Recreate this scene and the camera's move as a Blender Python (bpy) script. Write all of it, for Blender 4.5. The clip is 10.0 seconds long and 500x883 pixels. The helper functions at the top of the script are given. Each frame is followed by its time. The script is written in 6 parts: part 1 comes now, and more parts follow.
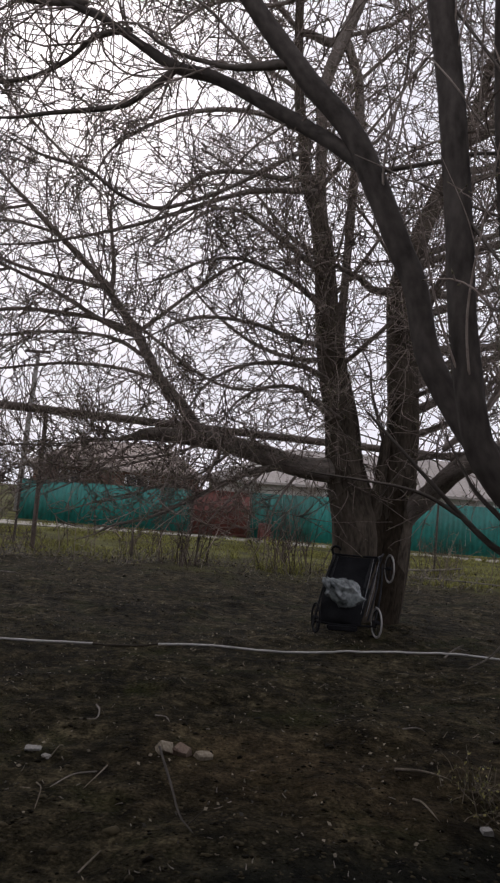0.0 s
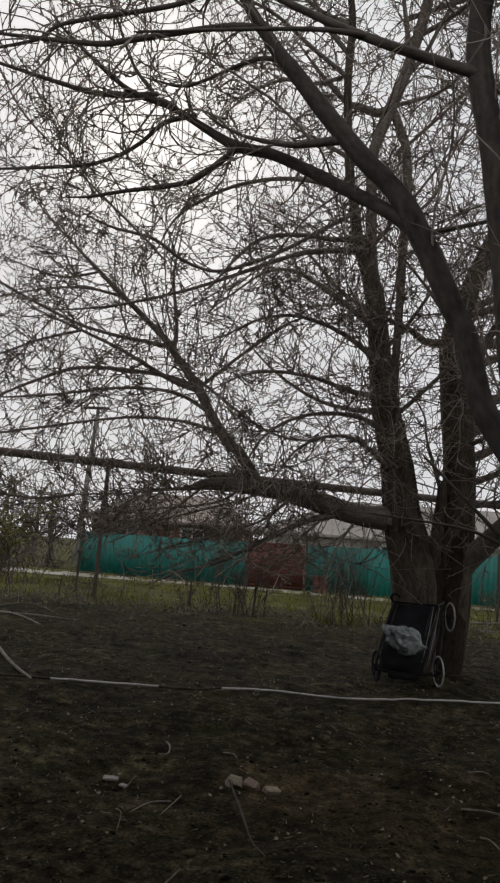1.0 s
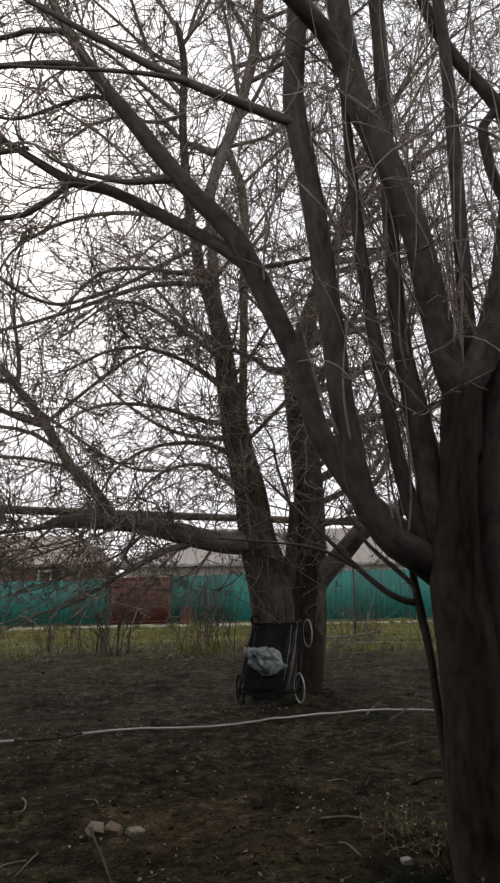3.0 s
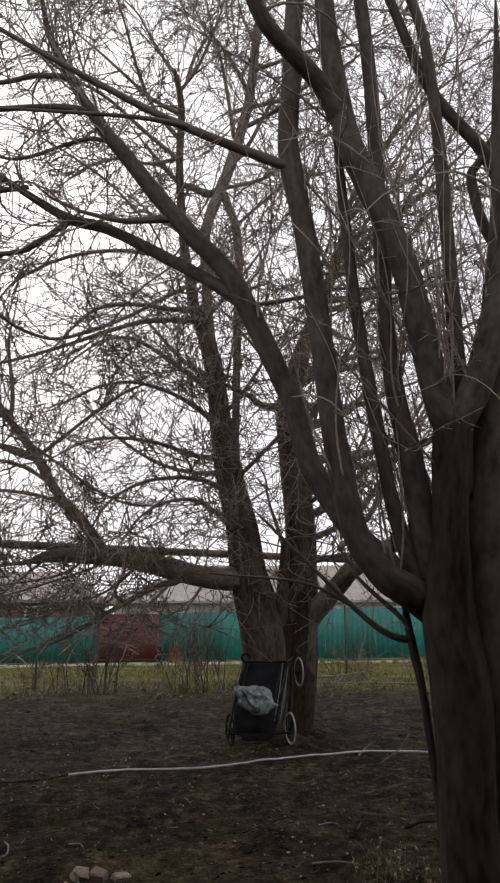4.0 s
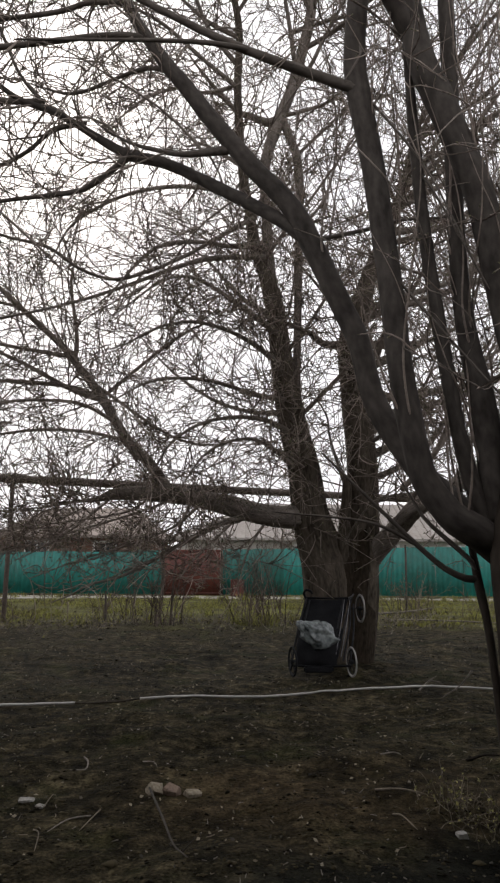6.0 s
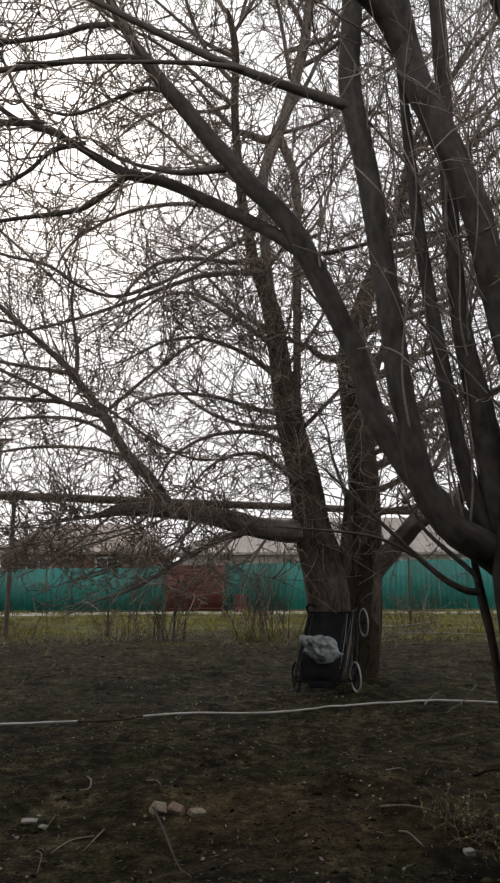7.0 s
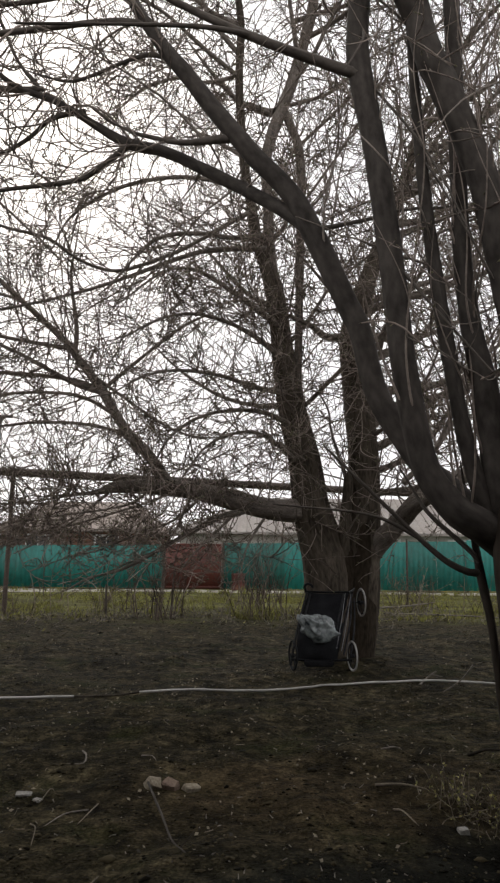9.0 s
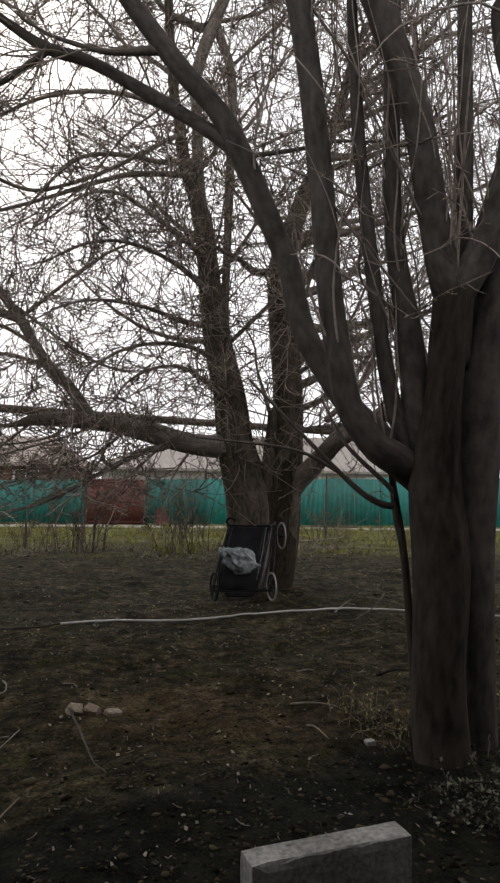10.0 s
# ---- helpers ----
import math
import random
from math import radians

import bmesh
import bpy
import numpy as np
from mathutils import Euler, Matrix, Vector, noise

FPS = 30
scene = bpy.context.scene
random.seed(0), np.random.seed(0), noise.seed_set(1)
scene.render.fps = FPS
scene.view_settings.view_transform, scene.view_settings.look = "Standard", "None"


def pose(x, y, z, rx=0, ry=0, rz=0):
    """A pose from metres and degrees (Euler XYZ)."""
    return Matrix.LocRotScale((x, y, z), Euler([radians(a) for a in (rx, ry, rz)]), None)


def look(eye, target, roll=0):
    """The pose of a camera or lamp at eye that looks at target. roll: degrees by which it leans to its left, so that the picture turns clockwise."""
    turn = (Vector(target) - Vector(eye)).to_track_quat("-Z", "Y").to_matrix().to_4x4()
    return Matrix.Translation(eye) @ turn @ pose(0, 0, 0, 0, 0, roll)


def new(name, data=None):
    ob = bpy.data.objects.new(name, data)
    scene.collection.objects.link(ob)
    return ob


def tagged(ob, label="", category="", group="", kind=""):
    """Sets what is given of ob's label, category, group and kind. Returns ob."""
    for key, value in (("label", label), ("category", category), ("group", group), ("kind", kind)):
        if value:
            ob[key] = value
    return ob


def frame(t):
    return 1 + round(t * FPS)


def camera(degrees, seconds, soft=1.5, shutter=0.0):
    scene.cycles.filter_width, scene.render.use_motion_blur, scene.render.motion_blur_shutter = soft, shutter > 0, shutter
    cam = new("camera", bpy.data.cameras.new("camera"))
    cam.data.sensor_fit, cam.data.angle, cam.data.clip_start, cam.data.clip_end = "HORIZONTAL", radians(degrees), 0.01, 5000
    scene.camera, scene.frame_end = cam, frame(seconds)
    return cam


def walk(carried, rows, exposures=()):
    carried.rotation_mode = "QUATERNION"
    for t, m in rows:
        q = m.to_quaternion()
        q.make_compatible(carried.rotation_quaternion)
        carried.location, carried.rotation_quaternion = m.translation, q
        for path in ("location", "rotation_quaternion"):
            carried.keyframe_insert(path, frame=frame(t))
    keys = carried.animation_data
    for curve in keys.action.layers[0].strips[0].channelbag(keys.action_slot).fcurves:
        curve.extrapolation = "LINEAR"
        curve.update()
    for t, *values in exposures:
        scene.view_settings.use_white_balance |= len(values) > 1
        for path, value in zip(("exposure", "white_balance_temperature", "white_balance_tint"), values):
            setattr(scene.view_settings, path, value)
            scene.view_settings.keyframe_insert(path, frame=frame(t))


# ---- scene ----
cam = camera(41.0, 10.0, soft=2.3)
PATH = [
    (0, (-0.025, 0.369, 1.294), (-0.136, 2.358, 1.472), 4.6),
    (0.5, (-0.048, 0.329, 1.231), (-0.276, 2.274, 1.639), 7.7),
    (1, (-0.058, 0.129, 1.22), (-0.336, 2.084, 1.543), 4.6),
    (1.5, (-0.052, 0.123, 1.198), (-0.319, 2.092, 1.429), 1.4),
    (2, (-0.036, 0.115, 1.202), (-0.188, 2.086, 1.507), 4.5),
    (2.5, (0.005, 0.111, 1.196), (0.034, 2.094, 1.45), 0.9),
    (3, (0.025, 0.078, 1.211), (0.161, 2.028, 1.635), -0.8),
    (3.2, (0.031, 0.059, 1.213), (0.178, 2.0, 1.674), -1.0),
    (4.5, (-0.002, 0.064, 1.195), (0.153, 1.983, 1.734), 0.1),
    (5, (-0.011, 0.073, 1.196), (0.115, 2.007, 1.688), 0.7),
    (5.5, (-0.013, 0.076, 1.199), (0.065, 2.032, 1.608), 0.9),
    (5.7, (-0.014, 0.073, 1.205), (0.004, 2.042, 1.557), 0.3),
    (6.8, (-0.008, 0.105, 1.206), (-0.044, 2.074, 1.557), 0.5),
    (7, (-0.008, 0.071, 1.208), (-0.026, 2.032, 1.601), -0.2),
    (7.5, (-0.004, 0.103, 1.214), (-0.002, 2.076, 1.546), 0.0),
    (8, (0.005, 0.106, 1.203), (0.003, 2.083, 1.502), -0.8),
    (8.5, (0.016, 0.104, 1.199), (0.01, 2.081, 1.498), -0.1),
    (9, (-0.006, 0.128, 1.198), (-0.024, 2.1, 1.533), 0.6),
    (9.5, (-0.004, 0.102, 1.202), (0.002, 2.075, 1.526), 1.2),
    (10, (-0.008, 0.143, 1.18), (0.202, 2.126, 1.332), 0.9),
]
EXPOSE = [(0.0, -0.25, 6150, 17), (0.5, -0.25, 6350, 15), (0.8, -0.6, 6300, 10), (1.1, -0.6, 6400, 9), (1.5, -0.52, 6400, 9), (2.0, -0.45, 6350, 9), (2.5, -0.25, 6300, 10), (3.0, -0.05, 6400, 11), (4.5, 0.03, 6300, 12), (5.5, 0.03, 6350, 12), (7.0, -0.05, 6500, 10), (8.5, 0.02, 6500, 10), (9.5, 0.06, 6500, 10), (10.0, 0.14, 6450, 11)]
walk(cam, [(t, look(eye, target, roll)) for t, eye, target, roll in PATH], EXPOSE)

# ---------------------------------------------------------------- light
# bright overcast sky: a soft cloud sheet over a pale sky, and a wide weak sun behind it
SUN_ELEVATION, SUN_AZIMUTH = radians(35), radians(-20)
world = bpy.data.worlds.new("world")
scene.world = world
world.use_nodes = True
wt = world.node_tree
sky = wt.nodes.new("ShaderNodeTexSky")
sky.sky_type, sky.sun_disc = "NISHITA", False
sky.sun_elevation, sky.sun_rotation = SUN_ELEVATION, SUN_AZIMUTH
sky.air_density, sky.dust_density = 1.0, 6.0
dim = wt.nodes.new("ShaderNodeVectorMath")
dim.operation = "SCALE"
dim.inputs["Scale"].default_value = 0.10
wt.links.new(sky.outputs["Color"], dim.inputs[0])
where = wt.nodes.new("ShaderNodeTexCoord")
cloud = wt.nodes.new("ShaderNodeTexNoise")
cloud.inputs["Scale"].default_value, cloud.inputs["Detail"].default_value = 2.2, 4
wt.links.new(where.outputs["Generated"], cloud.inputs["Vector"])
tone = wt.nodes.new("ShaderNodeValToRGB")
tone.color_ramp.elements[0].position, tone.color_ramp.elements[0].color = 0.3, (0.84, 0.825, 0.85, 1)
tone.color_ramp.elements[1].position, tone.color_ramp.elements[1].color = 0.7, (0.98, 0.97, 0.98, 1)
wt.links.new(cloud.outputs["Fac"], tone.inputs["Fac"])
veil = wt.nodes.new("ShaderNodeMix")
veil.data_type = "RGBA"
veil.inputs["Factor"].default_value = 0.94
wt.links.new(dim.outputs[0], veil.inputs["A"])
wt.links.new(tone.outputs["Color"], veil.inputs["B"])
# the cloud is brightest round the hidden sun and dulls away from it
toward = wt.nodes.new("ShaderNodeVectorMath")
toward.operation = "DOT_PRODUCT"
toward.inputs[1].default_value = (math.sin(SUN_AZIMUTH) * math.cos(SUN_ELEVATION), math.cos(SUN_AZIMUTH) * math.cos(SUN_ELEVATION), math.sin(SUN_ELEVATION))
wt.links.new(where.outputs["Generated"], toward.inputs[0])
glow = wt.nodes.new("ShaderNodeMapRange")
glow.inputs["From Min"].default_value, glow.inputs["From Max"].default_value = -1.0, 1.0
glow.inputs["To Min"].default_value, glow.inputs["To Max"].default_value = 1.0, 1.25
wt.links.new(toward.outputs["Value"], glow.inputs["Value"])
lit = wt.nodes.new("ShaderNodeVectorMath")
lit.operation = "SCALE"
wt.links.new(veil.outputs["Result"], lit.inputs[0])
wt.links.new(glow.outputs["Result"], lit.inputs["Scale"])
wt.links.new(lit.outputs[0], wt.nodes["Background"].inputs["Color"])
wt.nodes["Background"].inputs["Strength"].default_value = 1.0
sun = new("sun", bpy.data.lights.new("sun", "SUN"))
sun.data.energy, sun.data.angle, sun.data.color = 0.5, radians(25), (1.0, 0.97, 0.93)
sun.matrix_basis = look((0, 0, 0), (-math.sin(SUN_AZIMUTH) * math.cos(SUN_ELEVATION), -math.cos(SUN_AZIMUTH) * math.cos(SUN_ELEVATION), -math.sin(SUN_ELEVATION)))


# ---------------------------------------------------------------- materials
def surface(name, low, high, scale=6.0, fine=60.0, rough=0.85, bump=0.4, depth=0.01, stretch=(1, 1, 1), coords="Object", metal=0.0, spread=0.0, detail=6.0, rand="object"):
    """Two scales of variation between two colours, with fine relief."""
    m = bpy.data.materials.new(name)
    m.use_nodes = True
    nt = m.node_tree
    N, link = nt.nodes, nt.links.new
    bsdf = N["Principled BSDF"]
    tc, mp = N.new("ShaderNodeTexCoord"), N.new("ShaderNodeMapping")
    mp.inputs["Scale"].default_value = stretch
    link(tc.outputs[coords], mp.inputs["Vector"])
    big, small = N.new("ShaderNodeTexNoise"), N.new("ShaderNodeTexNoise")
    for node, s in ((big, scale), (small, fine)):
        node.inputs["Scale"].default_value, node.inputs["Detail"].default_value = s, detail
        link(mp.outputs["Vector"], node.inputs["Vector"])
    add = N.new("ShaderNodeMath")
    add.operation = "MULTIPLY_ADD"
    add.inputs[1].default_value = 0.5
    link(small.outputs["Fac"], add.inputs[0])
    half = N.new("ShaderNodeMath")
    half.operation = "MULTIPLY"
    half.inputs[1].default_value = 0.5
    link(big.outputs["Fac"], half.inputs[0])
    link(half.outputs[0], add.inputs[2])
    last = add
    if spread:
        info = N.new("ShaderNodeObjectInfo" if rand == "object" else "ShaderNodeNewGeometry")
        var = N.new("ShaderNodeMath")
        var.operation = "MULTIPLY_ADD"
        var.inputs[1].default_value = spread
        link(info.outputs["Random" if rand == "object" else "Random Per Island"], var.inputs[0])
        shift = N.new("ShaderNodeMath")
        shift.operation = "SUBTRACT"
        shift.inputs[1].default_value = spread / 2
        link(add.outputs[0], shift.inputs[0])
        link(shift.outputs[0], var.inputs[2])
        last = var
    ramp = N.new("ShaderNodeValToRGB")
    ramp.color_ramp.elements[0].position, ramp.color_ramp.elements[0].color = 0.34, (*low, 1)
    ramp.color_ramp.elements[1].position, ramp.color_ramp.elements[1].color = 0.66, (*high, 1)
    link(last.outputs[0], ramp.inputs["Fac"])
    link(ramp.outputs["Color"], bsdf.inputs["Base Color"])
    bsdf.inputs["Roughness"].default_value, bsdf.inputs["Metallic"].default_value = rough, metal
    if rough > 0.78:
        bsdf.inputs["Specular IOR Level"].default_value = 0.08
    if bump:
        bp = N.new("ShaderNodeBump")
        bp.inputs["Strength"].default_value, bp.inputs["Distance"].default_value = bump, depth
        link(add.outputs[0], bp.inputs["Height"])
        link(bp.outputs["Normal"], bsdf.inputs["Normal"])
    return m


# upper limbs are lighter than the trunk: lens haze put into the colour
LIMB_BARK_HAZED = surface("limb_bark", (0.09, 0.077, 0.065), (0.31, 0.268, 0.23), 3.5, 16, 0.92, 0.8, 0.02, (5, 1.6, 1), "UV")
BARK = surface("bark", (0.026, 0.021, 0.0155), (0.158, 0.131, 0.102), 2.0, 13, 0.92, 0.9, 0.03, (2.4, 0.8, 1), "UV")
# darker copy of the bark: shade low on the old tree, as colour
BARK_SHADED = surface("shaded_base_bark", (0.010, 0.0075, 0.005), (0.062, 0.048, 0.034), 2.0, 13, 0.92, 0.9, 0.03, (2.4, 0.8, 1), "UV")
# young trunk darker, its limbs lighter: shade and skylight put into the colour
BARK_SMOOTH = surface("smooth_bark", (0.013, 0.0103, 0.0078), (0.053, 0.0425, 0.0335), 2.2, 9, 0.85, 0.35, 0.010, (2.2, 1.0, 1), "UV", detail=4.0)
LIMB_SMOOTH_LIT = surface("smooth_lit_limb_bark", (0.034, 0.0295, 0.0255), (0.103, 0.0895, 0.078), 2.2, 9, 0.85, 0.3, 0.008, (2.2, 1.2, 1), "UV", detail=4.0)
TWIG = surface("twig_bark", (0.12, 0.095, 0.079), (0.34, 0.282, 0.238), 3, 40, 0.8, 0, spread=0.35, rand="island", detail=2)
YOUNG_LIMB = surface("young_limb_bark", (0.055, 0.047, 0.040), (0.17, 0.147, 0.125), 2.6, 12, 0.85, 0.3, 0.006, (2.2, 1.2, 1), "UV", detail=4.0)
BARK_FINE = surface("branch_bark", (0.12, 0.10, 0.084), (0.35, 0.30, 0.255), 4, 40, 0.85, 0)
TWIG_PALE = surface("pale_twig", (0.08, 0.068, 0.05), (0.22, 0.185, 0.14), 5, 60, 0.8, 0, spread=0.4, rand="island", detail=2)
BUD = surface("bud", (0.06, 0.055, 0.03), (0.16, 0.15, 0.07), 5, 60, 0.7, 0, spread=0.4, rand="island", detail=2)
CLOD = surface("clod", (0.006, 0.0048, 0.0025), (0.062, 0.051, 0.029), 8, 60, 0.95, 0.3, 0.01, spread=0.5, rand="island")
DEAD_LEAF = surface("dead_leaf", (0.025, 0.02, 0.011), (0.23, 0.195, 0.135), 5, 50, 0.75, 0.2, spread=0.9, rand="island")
GRASS = surface("grass", (0.07, 0.052, 0.018), (0.29, 0.295, 0.055), 0.9, 12, 0.7, 0, spread=0.45, rand="island", detail=3)
OLIVE_LEAF = surface("olive_leaf", (0.13, 0.13, 0.035), (0.38, 0.345, 0.11), 2, 30, 0.6, 0, spread=0.5, rand="island", detail=3)
GREEN_SHEET = surface("green_painted_sheet", (0.010, 0.085, 0.066), (0.013, 0.215, 0.182), 0.7, 7, 0.45, 0.1, 0.004, spread=0.2)
RED_SHEET = surface("rust_red_painted_sheet", (0.075, 0.021, 0.015), (0.155, 0.046, 0.031), 1.2, 14, 0.6, 0.15, 0.004, spread=0.15)
POST_STEEL = surface("weathered_post_steel", (0.03, 0.024, 0.02), (0.10, 0.075, 0.055), 5, 60, 0.7, 0.3, 0.004)
PIPE_PAINT = surface("brown_painted_pipe", (0.05, 0.036, 0.028), (0.11, 0.08, 0.06), 1.5, 25, 0.7, 0.3, 0.005)
PATH_STONE = surface("pale_gravel", (0.20, 0.185, 0.155), (0.50, 0.47, 0.41), 1.2, 30, 0.9, 0.6, 0.02)
SLAB_STONE = surface("slab_concrete", (0.085, 0.081, 0.072), (0.34, 0.33, 0.305), 5, 70, 0.9, 0.5, 0.004)
CONCRETE = surface("concrete", (0.17, 0.16, 0.14), (0.40, 0.385, 0.355), 7, 80, 0.9, 0.5, 0.004)
BRICK = surface("pale_brick", (0.12, 0.10, 0.07), (0.36, 0.31, 0.235), 14, 70, 0.9, 0.7, 0.006)
DIRTY_BRICK = surface("dirty_brick", (0.045, 0.031, 0.023), (0.21, 0.155, 0.12), 14, 70, 0.92, 0.6, 0.006, spread=0.3)
HOSE = surface("grey_hose", (0.26, 0.25, 0.225), (0.54, 0.52, 0.48), 4, 60, 0.55, 0.1, 0.002)
CAKED_HOSE = surface("soil_caked_hose", (0.018, 0.015, 0.011), (0.075, 0.065, 0.05), 9, 60, 0.8, 0.3, 0.004)
FABRIC = surface("black_fabric", (0.007, 0.007, 0.008), (0.022, 0.022, 0.024), 8, 160, 0.85, 0.3, 0.003)
STEEL = surface("dull_grey_steel", (0.10, 0.10, 0.105), (0.26, 0.26, 0.27), 9, 80, 0.42, 0.1, 0.002, metal=0.7)
DARK_STEEL = surface("dark_frame_steel", (0.012, 0.012, 0.013), (0.05, 0.05, 0.052), 9, 80, 0.8, 0.1, 0.002)
RUBBER = surface("grey_tyre", (0.20, 0.19, 0.175), (0.50, 0.48, 0.45), 9, 80, 0.6, 0.2, 0.003)
DARK_PLASTIC = surface("dark_plastic", (0.008, 0.008, 0.009), (0.022, 0.022, 0.024), 9, 80, 0.8, 0.1, 0.002)
BAG = surface("grey_plastic_film", (0.02, 0.026, 0.027), (0.31, 0.34, 0.335), 9, 24, 0.16, 0.1, 0.003)
SLATE_ROOF = surface("weathered_slate_sheet", (0.27, 0.24, 0.215), (0.42, 0.385, 0.35), 0.7, 8, 0.9, 0.4, 0.02)
BROWN_ROOF = surface("brown_roof_sheet", (0.26, 0.215, 0.185), (0.40, 0.345, 0.30), 0.7, 8, 0.85, 0.4, 0.02)
PLASTER = surface("pale_plaster", (0.42, 0.39, 0.35), (0.60, 0.57, 0.52), 0.8, 14, 0.9, 0.3, 0.01)
BRICKWORK = surface("brown_brickwork", (0.15, 0.085, 0.06), (0.27, 0.16, 0.12), 1.1, 18, 0.9, 0.4, 0.01)
DARK_WALL = surface("dark_blocker_brickwork", (0.05, 0.042, 0.036), (0.11, 0.095, 0.083), 1.1, 18, 0.9, 0.4, 0.01)
GREY_LEAF = surface("grey_green_leaf", (0.02, 0.021, 0.014), (0.20, 0.20, 0.15), 5, 40, 0.8, 0.2, spread=0.6, rand="island")
WHITE_FRAME = surface("white_window_paint", (0.62, 0.62, 0.60), (0.80, 0.80, 0.79), 3, 40, 0.5, 0.1, 0.002)
WINDOW_GLASS = surface("window_glass", (0.02, 0.024, 0.028), (0.035, 0.04, 0.045), 1, 5, 0.08, 0)
CUT_WOOD = surface("grey_dead_wood", (0.09, 0.078, 0.066), (0.28, 0.25, 0.215), 4, 30, 0.85, 0.4, 0.006)
DARK_WOOD = surface("damp_dark_wood", (0.006, 0.005, 0.004), (0.026, 0.021, 0.016), 6, 40, 0.85, 0.4, 0.004)
SHRUB_BARK = surface("shrub_bark", (0.045, 0.034, 0.028), (0.17, 0.135, 0.115), 4, 40, 0.85, 0, spread=0.3, rand="island", detail=2)


def ground_material():
    """Dug dark soil, mottled with damp and moss, shaded by colour near the house, that gives way to rough grass land
    past the plot's edge.
    """
    m = bpy.data.materials.new("dug_soil")
    m.use_nodes = True
    nt = m.node_tree
    N, link = nt.nodes, nt.links.new
    bsdf = N["Principled BSDF"]
    tc = N.new("ShaderNodeTexCoord")

    def fog(scale, detail, rough=0.55):
        node = N.new("ShaderNodeTexNoise")
        node.inputs["Scale"].default_value, node.inputs["Detail"].default_value, node.inputs["Roughness"].default_value = scale, detail, rough
        link(tc.outputs["Object"], node.inputs["Vector"])
        return node.outputs["Fac"]

    def sums(op, a, b, c=None):
        node = N.new("ShaderNodeMath")
        node.operation = op
        for k, val in enumerate((a, b, c)):
            if isinstance(val, float):
                node.inputs[k].default_value = val
            elif val is not None:
                link(val, node.inputs[k])
        return node.outputs[0]

    def ramp(fac, *stops):
        node = N.new("ShaderNodeValToRGB")
        while len(node.color_ramp.elements) < len(stops):
            node.color_ramp.elements.new(0.5)
        for e, (at, col) in zip(node.color_ramp.elements, stops):
            e.position, e.color = at, (*col, 1)
        link(fac, node.inputs["Fac"])
        return node.outputs["Color"]

    def blend(fac, a, b):
        node = N.new("ShaderNodeMix")
        node.data_type = "RGBA"
        link(fac, node.inputs["Factor"])
        link(a, node.inputs["A"])
        link(b, node.inputs["B"])
        return node.outputs["Result"]

    def between(fac, lo, hi):
        node = N.new("ShaderNodeMapRange")
        node.inputs["From Min"].default_value, node.inputs["From Max"].default_value = lo, hi
        link(fac, node.inputs["Value"])
        return node.outputs["Result"]

    patch, lump, crumb = fog(0.9, 7.0, 0.6), fog(11.0, 7.0, 0.62), fog(60.0, 5.0, 0.65)
    grain = sums("MULTIPLY_ADD", lump, 0.36, sums("MULTIPLY", crumb, 0.26))
    grain = sums("MULTIPLY_ADD", fog(3.3, 6.0, 0.6), 0.24, grain)
    grain = sums("MULTIPLY_ADD", patch, 0.14, grain)
    soil = ramp(grain, (0.42, (0.0036, 0.0029, 0.0014)), (0.48, (0.0145, 0.0118, 0.0060)), (0.535, (0.040, 0.0328, 0.0175)), (0.61, (0.120, 0.099, 0.055)))
    moss = ramp(crumb, (0.35, (0.006, 0.0075, 0.002)), (0.7, (0.048, 0.052, 0.016)))
    soil = blend(between(fog(1.7, 7.0, 0.65), 0.53, 0.72), soil, moss)
    sep = N.new("ShaderNodeSeparateXYZ")
    link(tc.outputs["Object"], sep.inputs[0])
    # brick dust trodden into the soil round the broken bricks
    dx, dy = sums("MULTIPLY_ADD", sep.outputs["X"], 0.8, -0.28), sums("MULTIPLY_ADD", sep.outputs["Y"], 1.5, -5.75)
    far_off = sums("MULTIPLY_ADD", dx, dx, sums("MULTIPLY", dy, dy))
    dust = sums("MULTIPLY", between(sums("MULTIPLY_ADD", fog(1.4, 6.0, 0.6), 3.0, far_off), 2.7, 1.3), 0.8)
    red = ramp(grain, (0.42, (0.008, 0.0054, 0.0026)), (0.52, (0.046, 0.0325, 0.0160)), (0.62, (0.140, 0.101, 0.055)))
    soil = blend(dust, soil, red)
    # a blackish strip near the added house: its shade put into the soil colour
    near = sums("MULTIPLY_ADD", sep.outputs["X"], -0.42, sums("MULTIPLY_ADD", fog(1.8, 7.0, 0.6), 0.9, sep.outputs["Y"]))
    shaded_soil = ramp(grain, (0.44, (0.0020, 0.0021, 0.0013)), (0.60, (0.020, 0.0195, 0.013)))
    soil = blend(between(near, 3.52, 3.22), soil, shaded_soil)
    edge = sums("MULTIPLY_ADD", fog(0.8, 8.0, 0.65), 7.0, sep.outputs["Y"])
    turf = ramp(sums("MULTIPLY_ADD", fog(0.55, 8.0, 0.62), 0.7, sums("MULTIPLY", crumb, 0.3)), (0.38, (0.022, 0.018, 0.009)), (0.5, (0.065, 0.062, 0.021)), (0.62, (0.15, 0.15, 0.045)))
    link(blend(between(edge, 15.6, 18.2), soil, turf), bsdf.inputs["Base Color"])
    bsdf.inputs["Roughness"].default_value, bsdf.inputs["Specular IOR Level"].default_value = 0.95, 0.06
    bp = N.new("ShaderNodeBump")
    bp.inputs["Strength"].default_value, bp.inputs["Distance"].default_value = 0.9, 0.03
    link(sums("MULTIPLY_ADD", crumb, 0.5, lump), bp.inputs["Height"])
    link(bp.outputs["Normal"], bsdf.inputs["Normal"])
    return m


